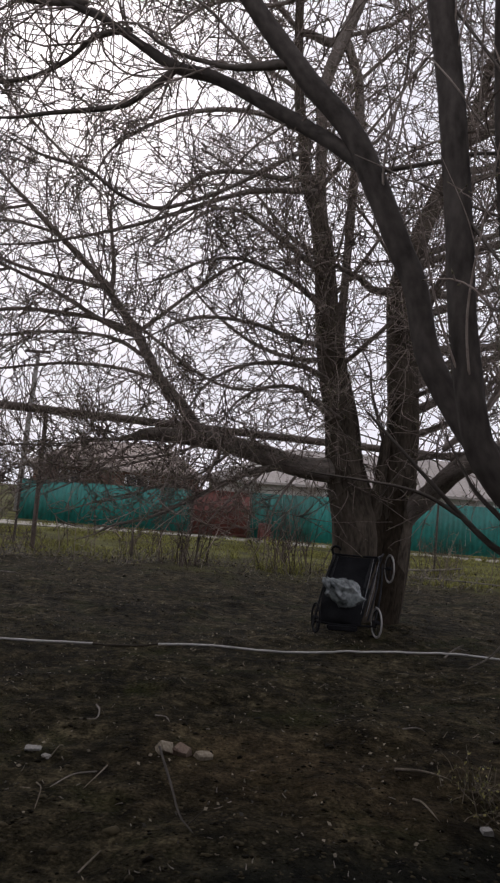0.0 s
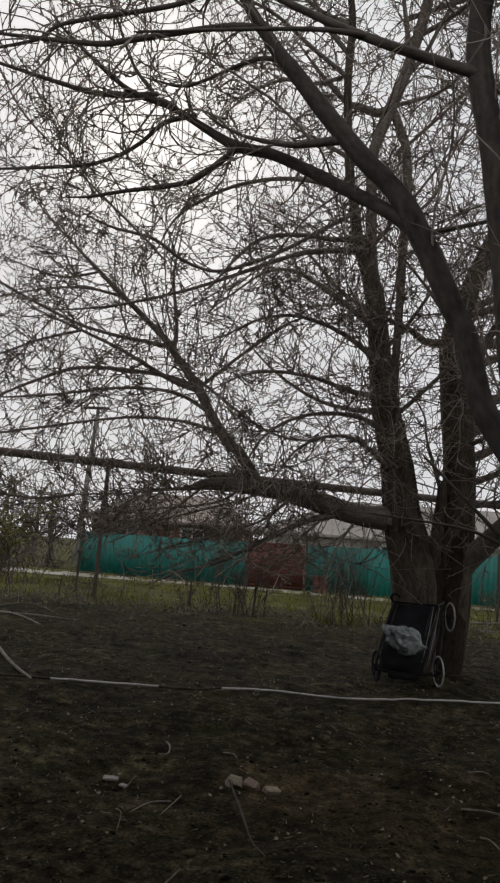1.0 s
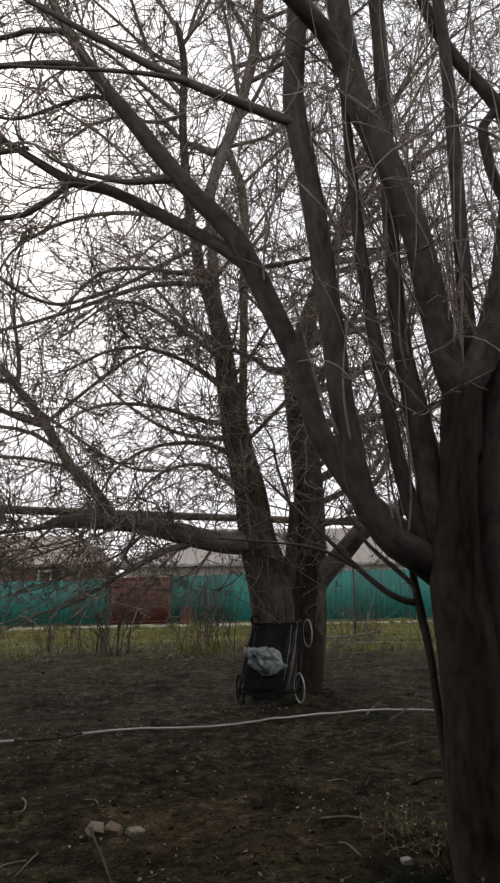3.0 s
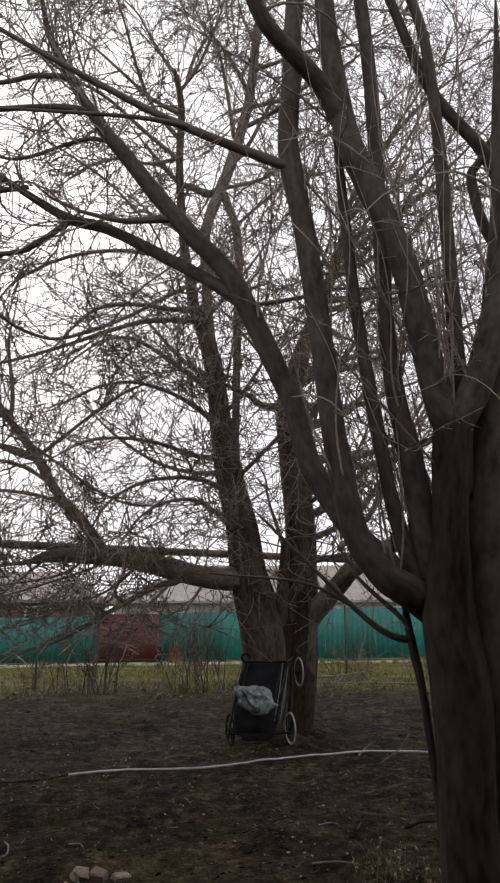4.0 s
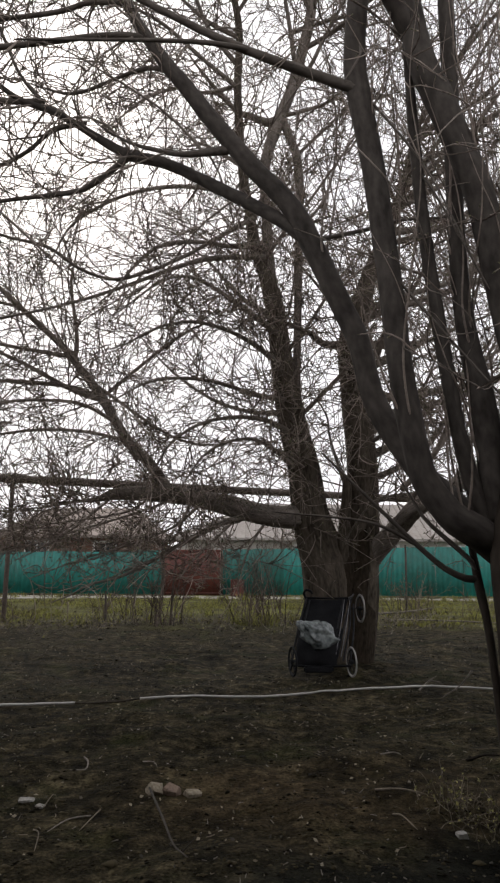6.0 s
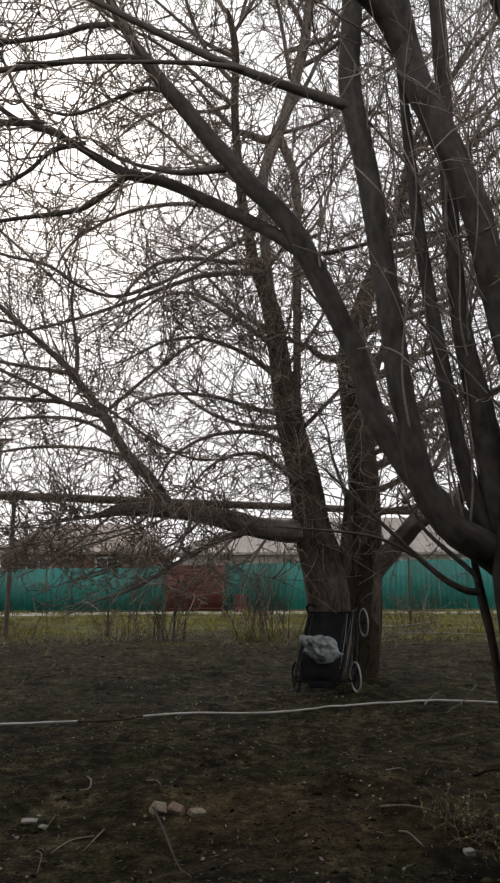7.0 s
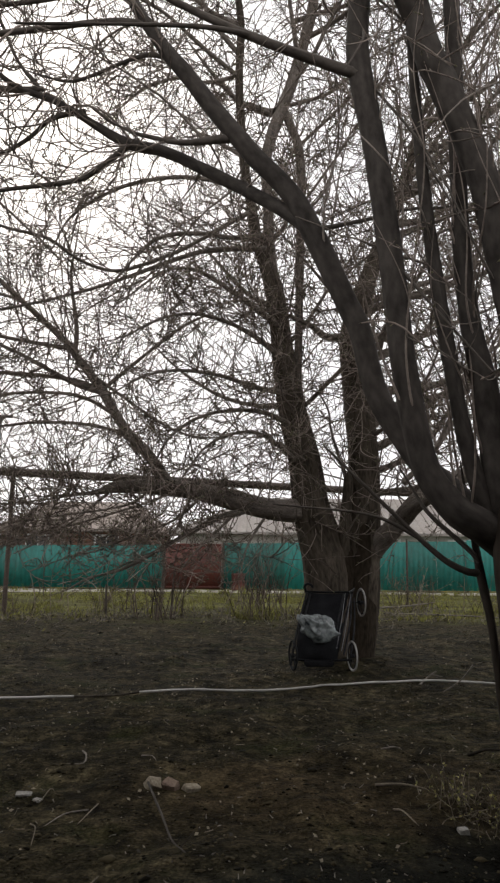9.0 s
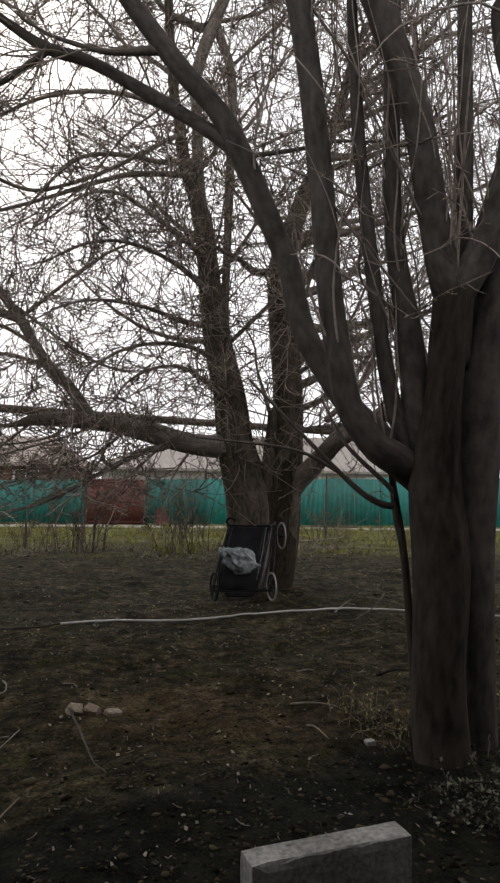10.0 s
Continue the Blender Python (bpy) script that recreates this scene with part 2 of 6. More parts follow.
# ---------------------------------------------------------------- mesh helpers
rng = np.random.default_rng(7)


def lattice(x, y, scale, seed):
    """Smooth random heights from -1 to 1 on a plane."""
    table = np.random.default_rng(seed).uniform(-1, 1, (64, 64))
    u, v = np.asarray(x, float) / scale, np.asarray(y, float) / scale
    i, j = np.floor(u).astype(int), np.floor(v).astype(int)
    a, b = u - i, v - j
    a, b = a * a * (3 - 2 * a), b * b * (3 - 2 * b)
    g = lambda p, q: table[p % 64, q % 64]
    return (g(i, j) * (1 - a) + g(i + 1, j) * a) * (1 - b) + (g(i, j + 1) * (1 - a) + g(i + 1, j + 1) * a) * b


def height(x, y):
    """The ground's height: dug soil near, then a level strip of grass and a flat distance."""
    x, y = np.asarray(x, float), np.asarray(y, float)
    dug = np.clip((13.6 - y) / 1.2, 0, 1)
    h = dug * (0.030 * lattice(x, y, 0.9, 1) + 0.022 * lattice(x, y, 0.31, 2) + 0.015 * lattice(x, y, 0.13, 3))
    h = h + 0.02 * lattice(x, y, 3.1, 4) * np.clip(1 - y / 60, 0, 1)
    h = h - 0.12 * np.clip((y - 13) / 11, 0, 1)
    root = 0.10 * np.exp(-((x - 1.0) ** 2 + (y - 8.1) ** 2) / 0.5) + -0.06 * np.exp(-((x - 1.3) ** 2 + (y - 3.0) ** 2) / 0.5)
    return h + root


def ground_z(x, y):
    return float(height(x, y))


def mesh_from(name, verts, faces, material, smooth=False, uv=None):
    """A mesh from arrays; all faces have the same number of corners."""
    verts, faces = np.asarray(verts, np.float32), np.asarray(faces, np.int32)
    me = bpy.data.meshes.new(name)
    k = faces.shape[1]
    me.vertices.add(len(verts))
    me.vertices.foreach_set("co", verts.ravel())
    me.loops.add(faces.size)
    me.loops.foreach_set("vertex_index", faces.ravel())
    me.polygons.add(len(faces))
    me.polygons.foreach_set("loop_start", np.arange(0, faces.size, k, dtype=np.int32))
    if smooth:
        me.polygons.foreach_set("use_smooth", np.ones(len(faces), bool))
    if uv is not None:
        layer = me.uv_layers.new(name="UVMap")
        layer.data.foreach_set("uv", np.asarray(uv, np.float32).ravel())
    me.update(calc_edges=True)
    me.validate()
    me.materials.append(material)
    return me


def world_of(ob):
    return world_of(ob.parent) @ ob.matrix_parent_inverse @ ob.matrix_basis if ob.parent else ob.matrix_basis.copy()


def part(name, data, parent, label="", kind="", at=None):
    """A mesh (in world coordinates, or local ones with a pose 'at' under its parent) linked under a thing."""
    ob = new(name, data)
    ob.parent = parent
    if at is None:
        ob.matrix_parent_inverse = world_of(parent).inverted()
    else:
        ob.matrix_basis = at
    return tagged(ob, label, kind=kind)


def thing(name, x, y, z, label, category, group="", turn=0.0):
    ob = new(name)
    ob.empty_display_size = 0.1
    ob.matrix_basis = pose(x, y, z, 0, 0, turn)
    return tagged(ob, label, category, group)


def bm_mesh(name, bm, material, smooth=False):
    me = bpy.data.meshes.new(name)
    for f in bm.faces:
        f.smooth = smooth
    bm.to_mesh(me)
    bm.free()
    me.materials.append(material)
    return me


def box_bm(x0, x1, y0, y1, z0, z1, bevel=0.0, jitter=0.0):
    bm = bmesh.new()
    bmesh.ops.create_cube(bm, size=1)
    for v in bm.verts:
        v.co = Vector(((x0 + x1) / 2 + v.co.x * (x1 - x0), (y0 + y1) / 2 + v.co.y * (y1 - y0), (z0 + z1) / 2 + v.co.z * (z1 - z0)))
    if bevel:
        bmesh.ops.bevel(bm, geom=bm.edges[:], offset=bevel, segments=2, affect="EDGES")
    if jitter:
        for v in bm.verts:
            v.co += Vector(noise.noise_vector(v.co * 9.0)) * jitter
    return bm


def smooth_line(points, step):
    """Catmull-Rom through (x, y, z, r) rows, resampled at even steps."""
    p = np.asarray(points, float)
    p = np.vstack([2 * p[0] - p[1], p, 2 * p[-1] - p[-2]])
    out = []
    for a, b, c, d in zip(p[:-3], p[1:-2], p[2:-1], p[3:]):
        n = max(2, int(np.linalg.norm(c[:3] - b[:3]) / step))
        t = np.linspace(0, 1, n, endpoint=False)[:, None]
        out.append(0.5 * (2 * b + (c - a) * t + (2 * a - 5 * b + 4 * c - d) * t**2 + (3 * b - a - 3 * c + d) * t**3))
    out.append(p[-2][None])
    q = np.vstack(out)
    q[:, 3] = np.maximum(q[:, 3], 0.0015)
    return q


def frames_of(paths):
    """Tangent and two cross directions for a batch of paths (B, S, 3)."""
    t = np.gradient(paths, axis=1)
    t /= np.linalg.norm(t, axis=2, keepdims=True) + 1e-9
    ref = np.where(np.abs(t[:, :1, 2:3]) > 0.8, np.array([1.0, 0, 0]), np.array([0, 0, 1.0]))
    n = np.cross(t, np.broadcast_to(ref, t.shape))
    n /= np.linalg.norm(n, axis=2, keepdims=True) + 1e-9
    return t, n, np.cross(t, n)


def tubes(paths, radii, sides):
    """Open tubes along a batch of paths: vertices and quads."""
    B, S, _ = paths.shape
    _, n, b = frames_of(paths)
    ang = np.arange(sides) * 2 * np.pi / sides
    ring = n[:, :, None] * np.cos(ang)[:, None] + b[:, :, None] * np.sin(ang)[:, None]
    v = paths[:, :, None] + ring * radii[:, :, None, None]
    i = np.arange(B)[:, None, None] * S * sides + np.arange(S - 1)[None, :, None] * sides
    k = np.arange(sides)[None, None]
    k2 = (k + 1) % sides
    f = np.stack([i + k, i + k2, i + sides + k2, i + sides + k], -1)
    return v.reshape(-1, 3), f.reshape(-1, 4)


def limb_mesh(name, points, material, rough=0.08, flare=0.0, sides=None, seed=0, cut=False):
    """One tapering, slightly lumpy limb with bark coordinates along it."""
    rmax = max(p[3] for p in points)
    q = smooth_line(points, max(0.03, rmax * 0.55))
    sides = sides or int(np.clip(rmax * 130, 6, 18))
    S = len(q)
    if not cut:
        q[-1, 3] *= 0.25
    path = q[None, :, :3]
    t, n, b = frames_of(path)
    # carry the first frame along, so that the bark does not twist
    n0 = n[0, 0]
    for s in range(S):
        n0 = n0 - t[0, s] * (n0 @ t[0, s])
        n0 /= np.linalg.norm(n0)
        n[0, s], b[0, s] = n0, np.cross(t[0, s], n0)
    ang = np.arange(sides) * 2 * np.pi / sides
    along = np.r_[0, np.cumsum(np.linalg.norm(np.diff(q[:, :3], axis=0), axis=1))]
    A, V = np.meshgrid(ang, along)
    lump = lattice(np.cos(A) * 1.3 + 9 + seed, V / (rmax * 6 + 0.05) + np.sin(A) * 1.3, 1.0, 20 + seed % 7)
    fine = lattice(A * 2.2 + seed, V / (rmax * 1.6 + 0.02), 1.0, 31 + seed % 5)
    R = q[:, 3:4] * (1 + rough * lump + rough * 0.5 * fine)
    if flare:
        foot = np.clip(1 - along / 0.75, 0, 1)[:, None] ** 2
        R = R * (1 + flare * foot * (0.55 + 0.45 * np.cos(A * 5 + seed)))
        R = R * (1 + 0.05 * np.cos(A * 7 + 1.5 * lump))
    v = q[:, None, :3] + (n[0][:, None] * np.cos(ang)[:, None] + b[0][:, None] * np.sin(ang)[:, None]) * R[:, :, None]
    i, k = np.arange(S - 1)[:, None] * sides, np.arange(sides)[None]
    k2 = (k + 1) % sides
    f = np.stack([i + k, i + k2, i + sides + k2, i + sides + k], -1).reshape(-1, 4)
    U0, U1 = k / sides, (k + 1) / sides
    turn = 2 * np.pi * max(rmax, 0.02)
    c = np.empty((S - 1, sides, 4, 2))
    c[..., 0, 0] = c[..., 3, 0] = U0 * turn
    c[..., 1, 0] = c[..., 2, 0] = U1 * turn
    c[..., 0, 1] = c[..., 1, 1] = along[:-1, None]
    c[..., 2, 1] = c[..., 3, 1] = along[1:, None]
    return mesh_from(name, v.reshape(-1, 3), f, material, True, c.reshape(-1, 2)), q


def unit(a):
    return a / (np.linalg.norm(a, axis=-1, keepdims=True) + 1e-9)


def grow(pos, way, length, segs, wander, lift):
    """Wandering paths from seeds; lift bends them up (or down, below zero)."""
    B = len(pos)
    paths = np.empty((B, segs + 1, 3))
    paths[:, 0] = pos
    d = unit(way)
    lift = np.broadcast_to(np.asarray(lift, float), (B,))
    bend = rng.normal(0, wander * 0.7, (B, 3))
    for s in range(segs):
        d = unit(d + bend + rng.normal(0, wander * 0.5, (B, 3)) + np.array([0, 0, 1.0]) * lift[:, None])
        paths[:, s + 1] = paths[:, s] + d * (length / segs)[:, None]
    return paths


def sprout(paths, count, ahead, low=0.12, high=1.0, up=0.0):
    """Seeds along a batch of paths: places, directions and the parent's index."""
    B, S, _ = paths.shape
    which = rng.integers(0, B, count)
    u = rng.uniform(low, high, count) * (S - 1)
    i = np.minimum(u.astype(int), S - 2)
    a, b = paths[which, i], paths[which, i + 1]
    t = unit(b - a)
    p = a + (b - a) * (u - i)[:, None]
    side = rng.normal(0, 1, (count, 3))
    side = unit(side - t * (side * t).sum(1, keepdims=True))
    lead = ahead * rng.uniform(0.3, 1.7, (count, 1))
    d = t * lead + side + np.array([0, 0, 1.0]) * up
    return p, unit(d), which


def taper(B, S, r0, r1):
    return np.broadcast_to(np.linspace(1, 0, S)[None] * (np.asarray(r0).reshape(-1, 1) - r1) + r1, (B, S))


def buds_on(points, ways, size):
    """Small pointed buds: a stretched octahedron each."""
    n = len(points)
    side = unit(np.cross(ways, rng.normal(0, 1, (n, 3))))
    other = np.cross(ways, side)
    s = (size * rng.uniform(0.6, 1.5, n))[:, None]
    v = np.stack([points - ways * s * 0.2, points + side * s * 0.42, points + other * s * 0.42, points - side * s * 0.42, points - other * s * 0.42, points + ways * s * 1.5], 1)
    tri = np.array([(0, 2, 1), (0, 3, 2), (0, 4, 3), (0, 1, 4), (5, 1, 2), (5, 2, 3), (5, 3, 4), (5, 4, 1)])
    return v.reshape(-1, 3), (np.arange(n)[:, None, None] * 6 + tri[None]).reshape(-1, 3)


def join(pieces):
    v, f, n = [], [], 0
    for a, b in pieces:
        v.append(a)
        f.append(b + n)
        n += len(a)
    return np.vstack(v), np.vstack(f)


def crown(tree, lines, density, first, second, third, bud_size, thick=1.0, lowest=1.1, up=0.15, single=0, cap=0):
    """Branchlets, twigs, spurs and buds along the limbs of a tree: the stoutest singly, the rest joined."""
    pos, way, big = [], [], []
    for q in lines:
        seg = np.linalg.norm(np.diff(q[:, :3], axis=0), axis=1)
        r = q[:-1, 3]
        along = np.linspace(0, 1, len(seg))
        want = seg * density * np.where(r > 0.15, 0.08, np.where(r > 0.085, 0.2, np.where(r > 0.05, 0.4, 1.0))) * (0.35 + 0.65 * np.clip(along * 2.2, 0, 1))
        want = np.where(q[:-1, 2] < lowest, 0, np.where(q[:-1, 2] < 2.4, 1.4 * want, want))
        hit = rng.poisson(want)
        idx = np.repeat(np.arange(len(seg)), hit)
        if not len(idx):
            continue
        t = unit(q[idx + 1, :3] - q[idx, :3])
        side = rng.normal(0, 1, (len(idx), 3))
        side = unit(side - t * (side * t).sum(1, keepdims=True))
        pos.append(q[idx, :3] + t * (rng.uniform(0, 1, len(idx)) * seg[idx])[:, None])
        way.append(t * rng.uniform(0.1, 1.3, (len(idx), 1)) + side + np.array([0, 0, up]))
        big.append(np.clip(q[idx, 3] * 0.5, 0.005, 0.013) * rng.uniform(0.6, 1.2, len(idx)))
    pos, way, big = np.vstack(pos), np.vstack(way), np.concatenate(big)
    n1 = len(pos)
    len1 = rng.uniform(*first, n1) * (0.6 + 45 * big)
    p1 = grow(pos, way, len1, 9, 0.17, rng.normal(-0.012, 0.04, n1))
    keep = p1[:, :, 2].min(1) > lowest - 0.35
    if cap:
        # where limbs crowd, only so many branchlets find light
        cell, seen = np.floor(p1[:, 5][:, [0, 2]] / 0.4).astype(int), {}
        for k in rng.permutation(n1):
            c = (int(cell[k, 0]), int(cell[k, 1]))
            if keep[k]:
                seen[c] = seen.get(c, 0) + 1
                # the skirt of hanging twigs round the lowest limbs is the thickest
                keep[k] = seen[c] <= cap * (1.4 if p1[k, 5, 2] < 2.4 else 1.0)
    p1, big, len1 = p1[keep], big[keep], len1[keep]
    n1 = len(p1)
    s2, d2, par = sprout(p1, int(n1 * second[0]), 1.25, 0.1, 1.0, 0.12)
    # twigs shorten towards the tip of their branch
    reach = np.linalg.norm(s2 - p1[par, 0], axis=1) / len1[par]
    len2 = rng.uniform(second[1], second[2], len(s2)) * (1.25 - 0.75 * np.clip(reach, 0, 1))
    p2 = grow(s2, d2, len2, 6, 0.22, rng.normal(0.0, 0.05, len(s2)))
    s3, d3, _ = sprout(p2, int(len(s2) * third[0]), 0.45, 0.12, 1.0, 0.1)
    p3 = grow(s3, d3, rng.uniform(third[1], third[2], len(s3)) * rng.uniform(0.3, 1.0, len(s3)), 2, 0.12, 0.04)
    r1 = taper(n1, 10, 0.75 * big * thick, 0.0036 * thick)
    order = np.argsort(-big * len1)
    for k in order[:single]:
        part("branch", mesh_from("branch", *tubes(p1[k : k + 1], r1[k : k + 1], 6), BARK_FINE, True), tree)
    rest = order[single:]
    v1 = tubes(p1[rest], r1[rest], 5)
    v2 = tubes(p2, taper(len(s2), 7, 0.0062 * thick, 0.0036 * thick), 3)
    v3 = tubes(p3, taper(len(s3), 3, 0.0046 * thick, 0.0034 * thick), 3)
    part("branchlets", mesh_from("branchlets", *v1, TWIG, True), tree, kind="stuff")
    part("twigs", mesh_from("twigs", *join([v2, v3]), TWIG, True), tree, kind="stuff")
    tips = np.vstack([p2[:, -1], p3[:, -1], p3[::3, 1]])
    ways = np.vstack([unit(p2[:, -1] - p2[:, -2]), unit(p3[:, -1] - p3[:, -2]), d3[::3]])
    part("buds", mesh_from("buds", *buds_on(tips, ways, bud_size), BUD), tree, kind="stuff")


# ---------------------------------------------------------------- ground, path, closing wall
def spaced(fine0, fine1, step, far0, far1):
    out = list(np.arange(fine0, fine1, step))
    s, a = step, fine1
    while a < far1:
        out.append(a)
        s *= 1.16
        a += s
    out.append(far1)
    s, a = step, fine0
    while a > far0:
        s *= 1.16
        a -= s
        out.append(max(a, far0))
    return np.array(sorted(set(np.round(out, 4))))


def build_ground():
    xs, ys = spaced(-4.6, 4.2, 0.055, -400, 400), spaced(1.4, 9.5, 0.055, -30, 600)
    X, Y = np.meshgrid(xs, ys)
    Z = height(X, Y)
    n, m = len(xs), len(ys)
    i, j = np.meshgrid(np.arange(n - 1), np.arange(m - 1))
    a = j * n + i
    f = np.stack([a, a + 1, a + n + 1, a + n], -1).reshape(-1, 4)
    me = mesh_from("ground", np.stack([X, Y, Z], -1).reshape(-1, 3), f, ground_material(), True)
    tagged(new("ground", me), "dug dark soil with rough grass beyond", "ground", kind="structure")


build_ground()


def build_path():
    """A pale gravel strip before the fence, wavering at its edges."""
    xs = np.arange(-30, 26, 0.25)
    near = 23.9 + 0.25 * lattice(xs, xs * 0, 1.7, 11) + 0.28 * np.clip(xs + 4, -12, 0)
    far = 25.5 + 0 * xs
    v, f = [], []
    for x, a, b in zip(xs, near, far):
        for k in range(5):
            y = a + (b - a) * k / 4
            v.append((x, y, ground_z(x, y) + (-0.06 if k in (0, 4) else 0.035) + 0.012 * math.sin(x * 7 + k)))
    for i in range(len(xs) - 1):
        for k in range(4):
            f.append((i * 5 + k, i * 5 + 5 + k, i * 5 + 6 + k, i * 5 + 1 + k))
    tagged(new("path", mesh_from("path", v, f, PATH_STONE, True)), "pale gravel path along the green fence", "path", kind="structure")


build_path()
# unseen house wall and porch roof added round the camera to block sky light
tagged(new("wall_blocker", bm_mesh("wall_blocker", box_bm(-9, 9, -1.3, -0.9, -0.2, 3.2, 0.01), DARK_WALL)), "unseen dark brown brick wall added to block sky light", "wall", kind="structure")
tagged(new("roof_blocker", bm_mesh("roof_blocker", box_bm(-9.3, 9.3, -1.8, 0.95, 3.203, 3.33, 0.01), BROWN_ROOF)), "unseen plain brown porch roof added to block sky light", "roof", kind="structure")


# ---------------------------------------------------------------- the old tree
def build_tree(name, x, y, label, trunks, limbs, bark_trunk, bark_limb):
    tree = thing(name, x, y, ground_z(x, y), label, "tree")
    lines, seed = [], 0
    for points in trunks:
        seed += 3
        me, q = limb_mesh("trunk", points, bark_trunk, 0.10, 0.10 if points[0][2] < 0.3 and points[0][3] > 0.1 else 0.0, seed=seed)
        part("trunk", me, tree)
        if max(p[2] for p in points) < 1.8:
            # the butt between the stems and the foot sleeve: shade put into bark colour
            me.materials[0] = BARK_SHADED
        lines.append(q)
    for points in limbs:
        seed += 1
        # sunk into its parent at the start, drawn out thin at the end
        a, b, y, z = (np.array(points[k]) for k in (0, 1, -2, -1))
        back, on = unit(a[:3] - b[:3]), unit(z[:3] - y[:3])
        points = [(*(a[:3] + back * a[3] * 0.9), a[3] * 0.35)] + list(points)
        if z[3] > 0.006:
            points.append((*(z[:3] + (on + np.array([0, 0, 0.15])) * z[3] * 26), 0.003))
        me, q = limb_mesh("limb", points, bark_trunk if -0.1 < points[0][2] < 0.7 else bark_limb if max(p[3] for p in points) > 0.032 else YOUNG_LIMB if bark_limb is LIMB_SMOOTH_LIT else BARK_FINE, 0.07, seed=seed)
        part("limb", me, tree)
        lines.append(q)
    return tree, lines


def arching(start, way, length, r, lift, n=6):
    """Control rows of a free-growing limb."""
    p, d, rows = Vector(start), Vector(way).normalized(), []
    for k in range(n):
        rows.append((p.x, p.y, p.z, r * (1 - 0.85 * k / (n - 1))))
        d = (d + Vector((rng.normal(0, 0.16), rng.normal(0, 0.16), lift + rng.normal(0, 0.12)))).normalized()
        p = p + d * (length / (n - 1))
    return rows


MAIN_TRUNKS = []
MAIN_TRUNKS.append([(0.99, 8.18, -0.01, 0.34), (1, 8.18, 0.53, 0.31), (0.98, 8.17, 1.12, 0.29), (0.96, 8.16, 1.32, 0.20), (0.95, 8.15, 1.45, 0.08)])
MAIN_TRUNKS.append([(0.86, 8, 0.03, 0.265), (0.83, 8.02, 0.98, 0.262), (0.75, 8.04, 1.37, 0.25), (0.64, 8.06, 1.77, 0.21), (0.57, 8.08, 2.31, 0.185), (0.42, 8.1, 2.97, 0.158), (0.31, 8.12, 3.7, 0.128), (0.27, 8.13, 4.08, 0.117), (0.19, 8.15, 4.55, 0.113), (0.09, 8.17, 4.87, 0.088), (-0.04, 8.19, 5.28, 0.076), (-0.1, 8.21, 5.71, 0.061), (-0.17, 8.23, 6.14, 0.057), (-0.22, 8.24, 6.59, 0.057), (-0.28, 8.26, 7.52, 0.055), (-0.27, 8.28, 8.5, 0.05), (-0.38, 8.3, 9.22, 0.04)])
MAIN_TRUNKS.append([(1.13, 8.1, 0.02, 0.207), (1.22, 8.15, 0.98, 0.226), (1.31, 8.24, 2.19, 0.193), (1.25, 8.29, 3.27, 0.191), (1.21, 8.32, 3.72, 0.179), (1.22, 8.35, 4.1, 0.159), (1.37, 8.37, 4.57, 0.117), (1.51, 8.4, 4.98, 0.104), (1.94, 8.6, 6.05, 0.077), (2.14, 8.7, 6.71, 0.063), (2.32, 8.8, 7.48, 0.049)])
# sleeve added round the right stem's foot to carry painted shade
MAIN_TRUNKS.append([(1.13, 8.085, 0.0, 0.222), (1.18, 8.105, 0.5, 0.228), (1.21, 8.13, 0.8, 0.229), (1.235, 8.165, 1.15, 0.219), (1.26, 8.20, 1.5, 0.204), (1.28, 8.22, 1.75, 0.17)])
MAIN_LIMBS = []
MAIN_LIMBS.append([(1.22, 8.25, 1.04, 0.148), (1.41, 8.12, 1.31, 0.14), (1.55, 7.95, 1.48, 0.125), (1.68, 7.75, 1.65, 0.112), (1.79, 7.4, 1.82, 0.101), (2.27, 7.2, 2.1, 0.078), (2.6, 7.25, 2.38, 0.067), (2.89, 7.3, 2.77, 0.056), (3.13, 7.35, 3.3, 0.041), (3.32, 7.4, 3.91, 0.026)])
MAIN_LIMBS.append([(0.21, 8.2, 4.49, 0.089), (0.17, 8.22, 4.9, 0.072), (0.14, 8.24, 5.23, 0.069), (0.12, 8.27, 5.75, 0.067), (0.09, 8.29, 6.28, 0.073), (0.14, 8.31, 6.66, 0.075), (0.29, 8.34, 7.14, 0.083), (0.46, 8.36, 7.64, 0.08), (0.58, 8.38, 8.11, 0.078), (0.73, 8.4, 8.79, 0.075), (0.82, 8.43, 9.55, 0.068), (0.9, 8.45, 10.4, 0.055)])
MAIN_LIMBS.append([(0.41, 8.14, 2.7, 0.055), (0.47, 8.12, 2.95, 0.054), (0.51, 8.14, 3.64, 0.05), (0.53, 8.18, 4.57, 0.052), (0.55, 8.22, 5.57, 0.057), (0.56, 8.26, 6.11, 0.058), (0.53, 8.3, 6.58, 0.06), (0.43, 8.34, 6.92, 0.062), (0.32, 8.42, 7.22, 0.062), (0.14, 8.5, 7.24, 0.058), (-0.1, 8.52, 7.35, 0.05), (-0.31, 8.54, 7.46, 0.04), (-0.7, 8.5, 7.9, 0.025)])
MAIN_LIMBS.append([(0.69, 8.2, 1.74, 0.136), (0.17, 7.8, 1.72, 0.123), (-0.6, 7.67, 1.89, 0.105), (-0.91, 7.6, 1.93, 0.098), (-1.5, 7.57, 1.94, 0.076), (-1.84, 7.55, 1.86, 0.025)])
